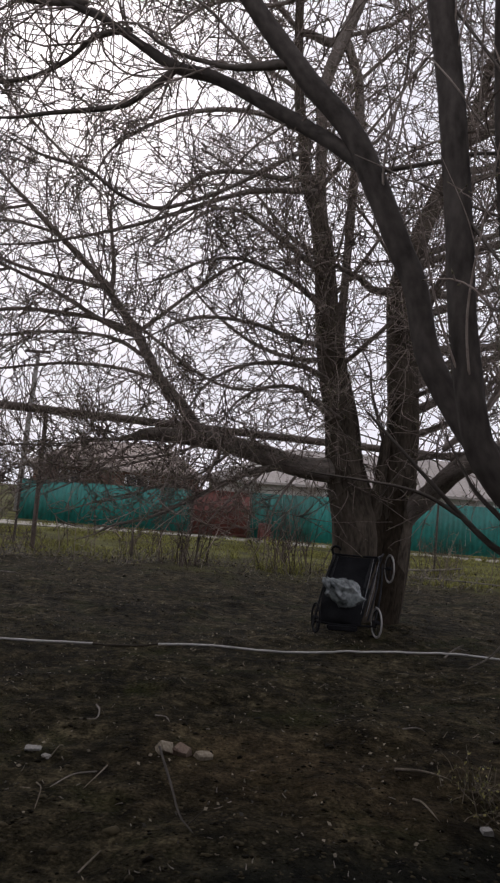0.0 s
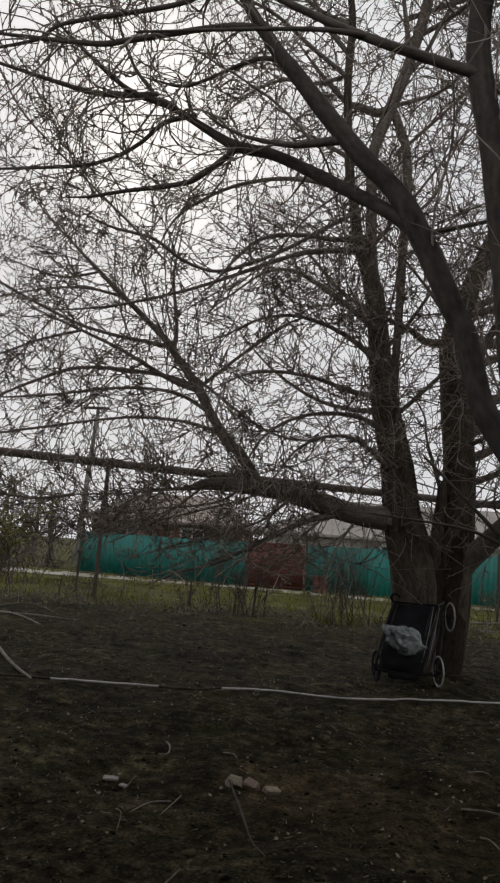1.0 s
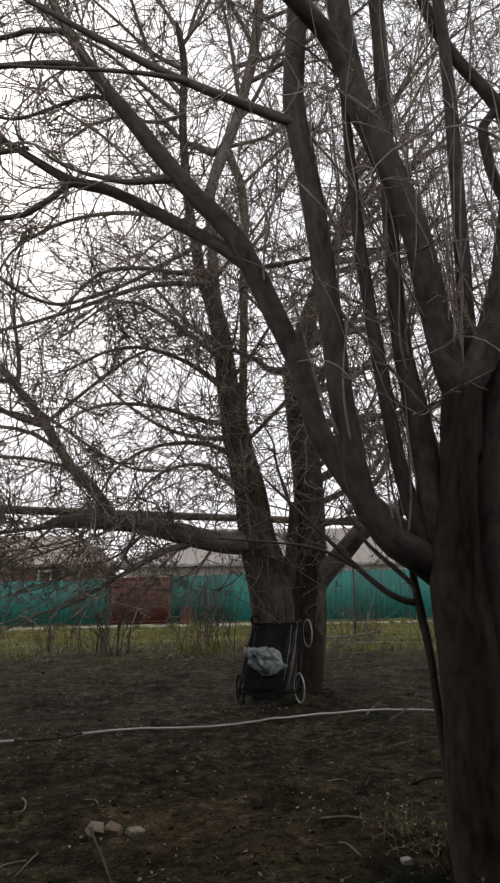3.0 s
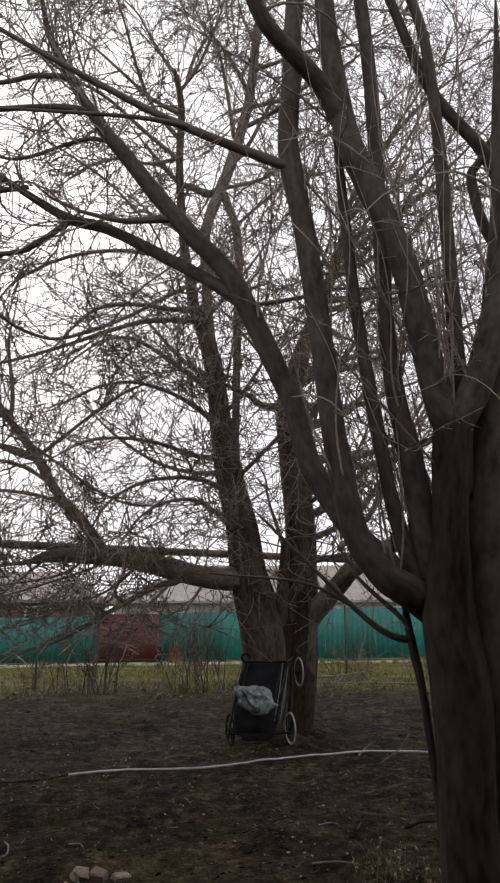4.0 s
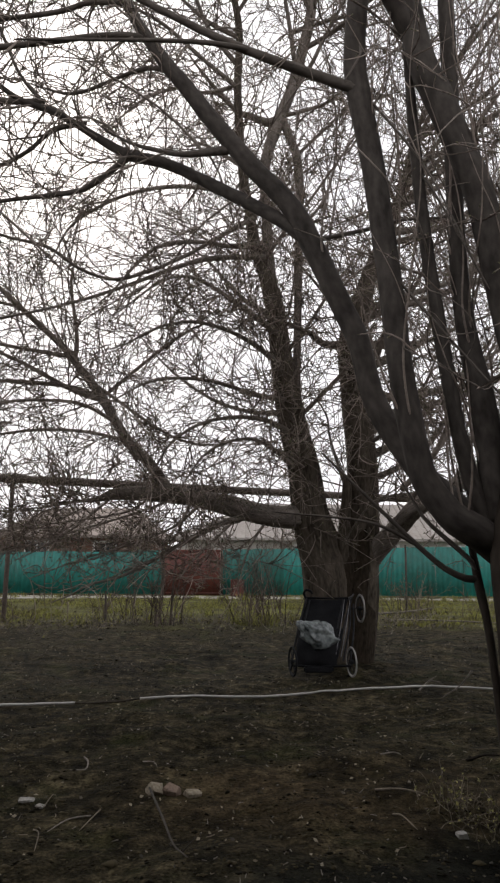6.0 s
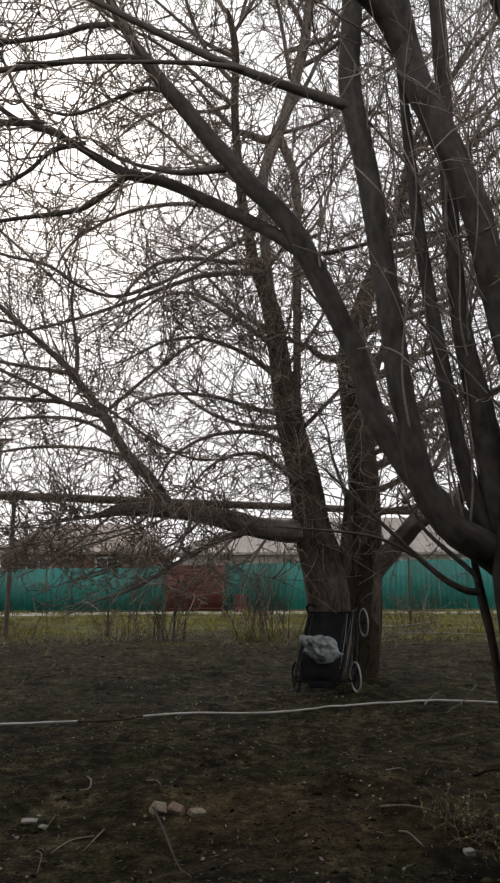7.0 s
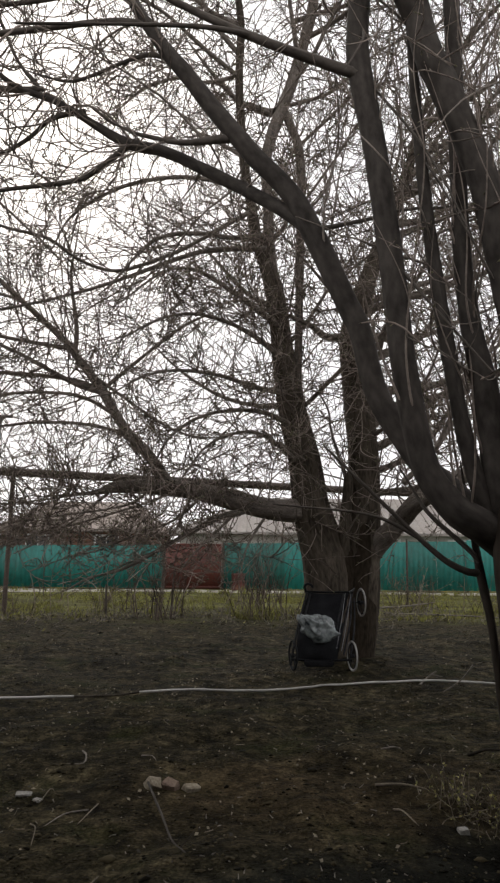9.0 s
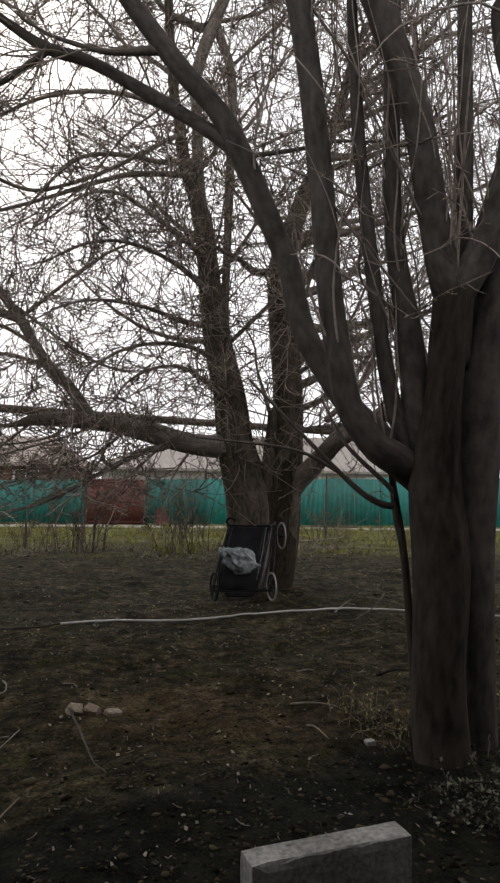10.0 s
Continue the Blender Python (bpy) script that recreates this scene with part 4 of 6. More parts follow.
NEAR_LIMBS.append([(1.43, 3.72, 1.14, 0.076), (1.28, 3.56, 1.24, 0.088), (1.11, 3.46, 1.35, 0.088), (1.01, 3.47, 1.41, 0.083), (0.93, 3.49, 1.51, 0.075), (0.87, 3.5, 1.61, 0.07), (0.83, 3.51, 1.76, 0.067), (0.77, 3.54, 2.17, 0.068), (0.73, 3.57, 2.71, 0.068), (0.67, 3.59, 3.3, 0.067), (0.64, 3.61, 3.57, 0.067), (0.58, 3.63, 4.04, 0.068), (0.58, 3.65, 4.3, 0.066), (0.61, 3.66, 4.67, 0.065), (0.63, 3.67, 5.11, 0.064), (0.67, 3.69, 5.63, 0.06), (0.7, 3.7, 6.12, 0.053)])
NEAR_LIMBS.append([(1.24, 3.5, 1.44, 0.08), (1.2, 3.55, 2.05, 0.068), (1.13, 3.62, 2.78, 0.05), (1.16, 3.72, 4.74, 0.048), (1.1, 3.8, 6.36, 0.043)])
NEAR_LIMBS.append([(1.16, 3.5, 1.41, 0.045), (1.05, 3.54, 1.95, 0.042), (0.93, 3.62, 3.25, 0.036), (0.89, 3.68, 4.72, 0.023), (0.9, 3.7, 5.26, 0.02)])
NEAR_LIMBS.append([(1.46, 3.46, 1.9, 0.04), (1.5, 3.52, 2.6, 0.045), (1.54, 3.63, 4.91, 0.036), (1.35, 3.7, 5.87, 0.027)])
NEAR_LIMBS.append([(2.04, 3.8, 4.09, 0.05), (1.91, 3.79, 4.34, 0.046), (1.59, 3.76, 4.77, 0.039), (1.32, 3.71, 5.52, 0.032), (1.25, 3.7, 5.81, 0.026)])
NEAR_LIMBS.append([(2, 3.8, 3.49, 0.044), (1.9, 3.8, 3.69, 0.037), (1.85, 3.8, 3.9, 0.034), (1.84, 3.8, 4.12, 0.032), (1.93, 3.8, 4.26, 0.029)])
NEAR_LIMBS.append([(0.57, 3.6, 3.95, 0.032), (-0.27, 3.55, 4.26, 0.023), (-1.52, 3.5, 4.95, 0.011)])
NEAR_LIMBS.append([(-0.07, 3.55, 4.17, 0.016), (-0.42, 3.43, 4.12, 0.013), (-1.31, 3.2, 3.93, 0.006)])
NEAR_LIMBS.append([(1.15, 3.3, -0.02, 0.018), (1.15, 3.48, 0.81, 0.02), (1.14, 3.6, 1.12, 0.022)])
NEAR_LIMBS.append([(1.14, 3.6, 1.12, 0.022), (1.04, 3.6, 1.14, 0.019), (0.86, 3.6, 1.27, 0.014), (0.34, 3.6, 1.78, 0.006)])
NEAR_LIMBS.append([(1.14, 3.6, 1.13, 0.013), (1.12, 3.62, 1.21, 0.014), (0.92, 3.67, 1.41, 0.011), (0.86, 3.7, 1.51, 0.008)])
NEAR_LIMBS.append([(0.82, 3.6, 1.3, 0.01), (0.58, 3.6, 1.41, 0.009), (0.08, 3.6, 1.46, 0.004)])
NEAR_LIMBS.append([(1.02, 3.05, 0.17, 0.005), (1.03, 3.02, -0, 0.005), (1.06, 3, -0.04, 0.005)])
NEAR_LIMBS.append([(0.94, 3.61, 3.4, 0.008), (0.99, 3.5, 3.2, 0.006), (1.2, 3.36, 2.6, 0.005)])
NEAR_LIMBS.append([(0.61, 3.62, 3.95, 0.008), (0.9, 3.45, 3.38, 0.006), (1.03, 3.2, 2.79, 0.004)])
NEAR_LIMBS.append([(0.73, 3.57, 2.8, 0.009), (0.95, 3.4, 2.4, 0.007), (1.2, 3.22, 1.97, 0.005)])
NEAR_LIMBS.append([(0.6, 3.6, 4.25, 0.009), (0.56, 3.4, 4.0, 0.008), (0.45, 3.32, 3.76, 0.005)])
young_tree, young_lines = build_tree("tree", 1.3, 3.3, "bare young many-stemmed tree with smooth dark bark", NEAR_TRUNKS, NEAR_LIMBS, BARK_SMOOTH, LIMB_SMOOTH_LIT)
# long straight pale shoots that rise among the stems
for k in range(50):
    stem = young_lines[int(rng.choice([13, 14, 16, 17]))]
    low = stem[(stem[:, 2] > 0.9) & (stem[:, 2] < 3.4)]
    x0, y0, z0, r0 = low[rng.integers(0, len(low))]
    rows = arching((x0, y0, z0), (rng.normal(-0.05, 0.12), rng.normal(0.05, 0.12), 1.0), rng.uniform(1.2, 2.8), 0.0075, 0.12)
    part("shoot", limb_mesh("shoot", rows, TWIG, 0.0, sides=5)[0], young_tree, "thin straight pale shoot")
crown(young_tree, young_lines[2:13], 8.0, (0.6, 1.4), (4.6, 0.18, 0.65), (3.2, 0.025, 0.1), 0.011, 1.0, 2.6, 0.15, single=100, cap=5)
crown(young_tree, [q for q in young_lines[13:] if q[0, 3] < 0.12], 1.9, (0.6, 1.3), (4.0, 0.18, 0.55), (2.6, 0.025, 0.1), 0.010, 0.8, 2.0, 0.25, single=90, cap=6)


# ---------------------------------------------------------------- fence and gate
def ribbed(width, z0, z1, depth=0.011, pitch=0.2):
    """A trapezoid-ribbed sheet with thickness, standing in the x-z plane."""
    xs, ys = [], []
    n = max(1, round(width / pitch))
    p = width / n
    for k in range(n):
        for a, d in ((0, 0), (0.42, 0), (0.52, 1), (0.9, 1)):
            xs.append(-width / 2 + (k + a) * p)
            ys.append(-depth * d)
    xs.append(width / 2)
    ys.append(0)
    v, f, m = [], [], len(xs)
    for back in (0, 0.004):
        for z in (z0, z1):
            v += [(x, y + back, z) for x, y in zip(xs, ys)]
    for i in range(m - 1):
        f += [(i, i + 1, m + i + 1, m + i), (2 * m + i + 1, 2 * m + i, 3 * m + i, 3 * m + i + 1), (m + i, m + i + 1, 3 * m + i + 1, 3 * m + i), (i + 1, i, 2 * m + i, 2 * m + i + 1)]
    return v, f


FENCE_Y = 26.0


def build_fence(x0, x1, top, label):
    fence = thing("fence", (x0 + x1) / 2, FENCE_Y, -0.15, label, "fence", "green fence runs")
    n = max(1, round((x1 - x0) / 1.12))
    w = (x1 - x0) / n
    sheet = mesh_from("panel", *ribbed(w - 0.006, 0.05, 1.0), GREEN_SHEET)
    for k in range(n):
        x = x0 + (k + 0.5) * w
        h = top(x) + 0.15 + rng.normal(0, 0.012)
        ob = part("panel", sheet, fence, at=Matrix.Translation((x - (x0 + x1) / 2, rng.normal(0, 0.008), 0)) @ Matrix.Diagonal((1, 1, h, 1)))
        ob.rotation_euler = (rng.normal(0, 0.006), 0, rng.normal(0, 0.004))
    post = bm_mesh("post", box_bm(-0.03, 0.03, 0.03, 0.09, 0, 1.0, 0.004), POST_STEEL)
    for k in range(0, n + 1, 2):
        x = x0 + k * w
        part("post", post, fence, at=Matrix.Translation((x - (x0 + x1) / 2, 0.02, 0)) @ Matrix.Diagonal((1, 1, top(x) + 0.1, 1)))
    for z in (0.35, 1.25):
        part("rail", bm_mesh("rail", box_bm(x0 - (x0 + x1) / 2, x1 - (x0 + x1) / 2, 0.006, 0.03, z, z + 0.04, 0.003), POST_STEEL), fence, at=Matrix())


build_fence(-10.25, -3.5, lambda x: 1.44 + 0.02 * (x + 10), "short run of green painted ribbed steel fence")
build_fence(-1.2, 15.0, lambda x: 1.62 + 0.021 * (x + 1.2), "long run of green painted ribbed steel fence")


def build_gate():
    gate = thing("gate", -2.35, FENCE_Y, -0.15, "closed rust-red steel double gate between green fences", "gate")
    for s in (-1, 1):
        leaf = part("leaf", mesh_from("leaf", *ribbed(1.06, 0.06, 1.76, 0.004, 0.15), RED_SHEET), gate, at=Matrix.Translation((s * 0.532, 0, 0)))
        for z in (0.12, 0.9, 1.68):
            part("bar", bm_mesh("bar", box_bm(-0.52, 0.52, -0.045, -0.02, z, z + 0.05, 0.004), RED_SHEET), leaf, at=Matrix())
        part("handle", bm_mesh("handle", box_bm(-s * 0.45 - 0.02, -s * 0.45 + 0.02, -0.07, -0.045, 0.8, 0.95, 0.006), POST_STEEL), leaf, at=Matrix())
        part("post", bm_mesh("post", box_bm(s * 1.12 - 0.045, s * 1.12 + 0.045, -0.02, 0.07, 0, 1.86, 0.006), POST_STEEL), gate, at=Matrix())


build_gate()


def build_bin():
    """A small rust-red drum that stands by the gate."""
    drum = thing("barrel", -0.62, 25.5, ground_z(-0.62, 25.5) + 0.03, "small rusty red steel barrel by the fence", "barrel")
    bm = bmesh.new()
    prof = [(0.0, 0.0), (0.25, 0.0), (0.265, 0.02), (0.25, 0.05), (0.25, 0.26), (0.268, 0.29), (0.25, 0.32), (0.25, 0.54), (0.265, 0.57), (0.26, 0.6), (0.235, 0.6), (0.23, 0.56), (0.0, 0.56)]
    vs = [bm.verts.new((r, 0, z)) for r, z in prof]
    edges = [bm.edges.new((a, b)) for a, b in zip(vs, vs[1:])]
    bmesh.ops.spin(bm, geom=vs + edges, axis=(0, 0, 1), cent=(0, 0, 0), steps=20, angle=2 * math.pi)
    bmesh.ops.remove_doubles(bm, verts=bm.verts, dist=0.0005)
    bmesh.ops.recalc_face_normals(bm, faces=bm.faces)
    part("drum", bm_mesh("drum", bm, RED_SHEET, True), drum, at=Matrix())


build_bin()


# ---------------------------------------------------------------- houses, pole and bare trees beyond the fence
def hip_roof(w, d, z0, z1, hip, over=0.45, thick=0.12):
    bm = bmesh.new()
    a, b = w / 2 + over, d / 2 + over
    lo = [bm.verts.new(p) for p in ((-a, -b, z0), (a, -b, z0), (a, b, z0), (-a, b, z0))]
    up = [bm.verts.new((-w / 2 + hip, 0, z1)), bm.verts.new((w / 2 - hip, 0, z1))]
    un = [bm.verts.new((v.co.x, v.co.y, z0 - thick)) for v in lo]
    for f in ((lo[0], lo[1], up[1], up[0]), (lo[1], lo[2], up[1]), (lo[2], lo[3], up[0], up[1]), (lo[3], lo[0], up[0])):
        bm.faces.new(f)
    for k in range(4):
        bm.faces.new((un[k], un[(k + 1) % 4], lo[(k + 1) % 4], lo[k]))
    bm.faces.new(un[::-1])
    return bm


def build_house(x, y, w, d, eave, ridge, hip, wall, roof, windows, chimney, label):
    house = thing("house", x, y, -0.15, label, "house")
    t = 0.3
    # front wall with real window openings, then the three others
    edges = [-w / 2] + [e for c in windows for e in (c - 0.6, c + 0.6)] + [w / 2]
    bm = bmesh.new()
    spans = [(edges[k], edges[k + 1], 0, eave) for k in range(0, len(edges), 2)] + [(c - 0.6, c + 0.6, 0, 0.95) for c in windows] + [(c - 0.6, c + 0.6, eave - 0.22, eave) for c in windows]
    for x0, x1, z0, z1 in spans:
        r = bmesh.ops.create_cube(bm, size=1)
        for v in r["verts"]:
            v.co = Vector(((x0 + x1) / 2 + v.co.x * (x1 - x0), -d / 2 + t / 2 + v.co.y * t, (z0 + z1) / 2 + v.co.z * (z1 - z0)))
    part("front_wall", bm_mesh("front_wall", bm, wall), house, at=Matrix())
    for name, b in (("back_wall", (-w / 2, w / 2, d / 2 - t, d / 2)), ("side_wall", (-w / 2, -w / 2 + t, -d / 2 + t, d / 2 - t)), ("side_wall", (w / 2 - t, w / 2, -d / 2 + t, d / 2 - t))):
        part(name, bm_mesh(name, box_bm(*b, 0, eave), wall), house, at=Matrix())
    roof_ob = part("roof", bm_mesh("roof", hip_roof(w, d, eave + 0.1, ridge, hip), roof), house, at=Matrix())
    # long ribs of the corrugated sheets on the front slope
    rib = bmesh.new()
    b0, rise = d / 2 + 0.45, ridge - eave - 0.1
    for k in range(int(w / 0.5)):
        xr = -w / 2 + 0.3 + k * 0.5
        lim = min(1.0, max(0.05, min(xr + w / 2 + 0.3, w / 2 - xr + 0.3) / max(hip, 0.01)))
        c = [(xr - 0.06, -b0, eave + 0.1), (xr + 0.06, -b0, eave + 0.1), (xr + 0.06, -b0 * (1 - lim), eave + 0.1 + rise * lim), (xr - 0.06, -b0 * (1 - lim), eave + 0.1 + rise * lim)]
        vs = [rib.verts.new(p) for p in c] + [rib.verts.new((xr, -b0, eave + 0.16)), rib.verts.new((xr, -b0 * (1 - lim), eave + 0.16 + rise * lim))]
        rib.faces.new((vs[0], vs[4], vs[5], vs[3]))
        rib.faces.new((vs[4], vs[1], vs[2], vs[5]))
        rib.faces.new((vs[0], vs[1], vs[4]))
    part("rib", bm_mesh("rib", rib, roof), roof_ob, at=Matrix(), kind="stuff")
    for c in chimney:
        part("chimney", bm_mesh("chimney", box_bm(c - 0.25, c + 0.25, -0.9, -0.4, ridge - 0.9, ridge + 0.35, 0.02), BRICKWORK), roof_ob, at=Matrix())
    for c in windows:
        win = bmesh.new()
        y0, y1, z0, z1 = -d / 2 - 0.03, -d / 2 + 0.07, 0.95, eave - 0.22
        for a in ((c - 0.66, c - 0.54, z0 - 0.05, z1 + 0.06), (c + 0.54, c + 0.66, z0 - 0.05, z1 + 0.06), (c - 0.54, c + 0.54, z1 - 0.06, z1 + 0.06), (c - 0.54, c + 0.54, z0 - 0.05, z0 + 0.07), (c - 0.03, c + 0.03, z0 + 0.07, z1 - 0.06)):
            r = bmesh.ops.create_cube(win, size=1)
            for v in r["verts"]:
                v.co = Vector(((a[0] + a[1]) / 2 + v.co.x * (a[1] - a[0]), (y0 + y1) / 2 + v.co.y * (y1 - y0), (a[2] + a[3]) / 2 + v.co.z * (a[3] - a[2])))
        wo = part("window", bm_mesh("window", win, WHITE_FRAME), house, "white painted window frame", at=Matrix())
        for s in (-1, 1):
            part("pane", bm_mesh("pane", box_bm(min(c + s * 0.03, c + s * 0.54), max(c + s * 0.03, c + s * 0.54), -d / 2 + 0.01, -d / 2 + 0.02, z0 + 0.07, z1 - 0.06), WINDOW_GLASS), wo, at=Matrix())


build_house(4.8, 37.0, 17.0, 8.0, 2.35, 4.45, 3.8, PLASTER, SLATE_ROOF, (-2.2, 1.6, 5.2), (), "low pale house under a weathered grey slate roof")
build_house(-9.4, 39.0, 8.0, 7.0, 2.5, 4.3, 1.6, BRICKWORK, BROWN_ROOF, (-2.0, 1.6), (), "brown brick house with a brown roof")


def rod(rows, material, name="rod", sides=8):
    return limb_mesh(name, rows, material, 0.0, sides=sides, cut=True)[0]


def build_pole():
    x, y = -13.0, 33.0
    pole = thing("utility_pole", x, y, -0.12, "grey concrete utility pole with a crossarm", "utility pole")
    part("mast", rod([(x - 0.1, y, -0.4, 0.16), (x, y, 4, 0.13), (x + 0.15, y, 7.95, 0.09)], CONCRETE, "mast", 10), pole)
    part("crossarm", bm_mesh("crossarm", box_bm(x - 0.5, x + 0.8, y - 0.16, y - 0.06, 7.86, 8.0, 0.01), POST_STEEL), pole)
    for dx in (-0.42, -0.1, 0.4, 0.72):
        part("insulator", rod([(x + dx, y - 0.11, 8.0, 0.03), (x + dx, y - 0.11, 8.06, 0.045), (x + dx, y - 0.11, 8.14, 0.02)], WHITE_FRAME, "insulator", 6), pole)


build_pole()


def build_far_tree(x, y, tall, spread, n):
    z = ground_z(x, y)
    limbs = [arching((x, y, z + tall * 0.25), (rng.normal(0, 0.6), rng.normal(0, 0.6), 1.0), tall * rng.uniform(0.5, 0.8), 0.05, 0.0) for _ in range(n)]
    trunk = [(x, y, z - 0.1, 0.13), (x + 0.05, y, z + tall * 0.3, 0.10), (x + rng.normal(0, 0.2), y, z + tall * 0.7, 0.04), (x + rng.normal(0, 0.3), y, z + tall * 0.95, 0.01)]
    tree = thing("tree", x, y, z, "bare brown garden tree behind the fence", "tree", "bare trees beyond the fence")
    lines = []
    me, q = limb_mesh("trunk", trunk, BARK, 0.08)
    part("trunk", me, tree)
    lines.append(q)
    for k, rows in enumerate(limbs):
        me, q = limb_mesh("limb", rows, BARK, 0.05, seed=k)
        part("limb", me, tree)
        lines.append(q)
    crown(tree, lines, 3.4, (0.6 * spread, 1.3 * spread), (3.2, 0.3, 0.8), (1.0, 0.1, 0.25), 0.02, 1.6, 0.6)


for x, y, tall, spread, n in ((-14.5, 31, 4.6, 1.0, 6), (-11.0, 30, 4.4, 1.0, 6), (-7.6, 29, 3.9, 1.0, 6), (-9.3, 28.5, 3.8, 1.0, 6), (-12.6, 28.5, 3.8, 1.0, 6), (-5.6, 29.5, 3.9, 0.9, 6), (-18.5, 34, 5.5, 1.1, 7), (-22, 30, 5.0, 1.2, 7), (1.3, 31, 3.0, 0.8, 5), (-26, 42, 6.0, 1.4, 7), (15, 40, 6.5, 1.3, 7)):
    build_far_tree(x, y, tall, spread, n)


# ---------------------------------------------------------------- overhead pipe, stakes
def build_pipe():
    """A long straight pipe carried on posts past the back of the tree."""
    at = lambda x: (x, 12.75 + (x + 6.87) * 0.39, 2.81 - 0.004 * (x + 6.87))
    pipe = thing("overhead_pipe", -4.9, 13.52, ground_z(-4.9, 13.52), "brown overhead pipe carried on a rusty post", "pipe")
    part("pipe", rod([(*at(x), 0.085) for x in (-14, -10, -6.87, -2, 3.5, 9, 16)], PIPE_PAINT, "pipe", 12), pipe)
    for x in (-4.9, 8.5, -13.0):
        a = at(x)
        part("post", rod([(a[0], a[1], -0.3, 0.05), (a[0], a[1], 1.4, 0.048), (a[0], a[1], a[2] - 0.05, 0.045)], PIPE_PAINT, "post", 8), pipe)
        part("collar", rod([(a[0] - 0.03, a[1] - 0.012, a[2], 0.098), (a[0] + 0.03, a[1] + 0.012, a[2], 0.098)], POST_STEEL, "collar", 12), pipe)


build_pipe()
for x, y, h, r, lean in ((-6.0, 15.3, 1.65, 0.03, 0.03), (-2.85, 13.3, 0.62, 0.025, -0.02), (3.48, 15.8, 1.62, 0.025, 0.02), (-1.6, 13.2, 0.9, 0.02, 0.05), (0.05, 13.9, 0.55, 0.02, 0.0)):
    z = ground_z(x, y)
    stake = thing("stake", x, y, z, "thin rusty metal stake at the grass edge", "stake", "stakes along the grass edge")
    part("rod", rod([(x, y, z - 0.2, r), (x + lean * 0.5, y, z + h * 0.5, r), (x + lean, y, z + h, r * 0.9)], POST_STEEL, "rod", 7), stake)


# ---------------------------------------------------------------- pushchair with a bag
def ring_bm(R, r, n=28, k=8):
    bm = bmesh.new()
    rows = [[bm.verts.new((r * 0.8 * math.sin(2 * math.pi * j / k), (R + r * math.cos(2 * math.pi * j / k)) * math.cos(2 * math.pi * i / n), (R + r * math.cos(2 * math.pi * j / k)) * math.sin(2 * math.pi * i / n))) for j in range(k)] for i in range(n)]
    for i in range(n):
        for j in range(k):
            bm.faces.new((rows[i][j], rows[(i + 1) % n][j], rows[(i + 1) % n][(j + 1) % k], rows[i][(j + 1) % k]))
    return bm


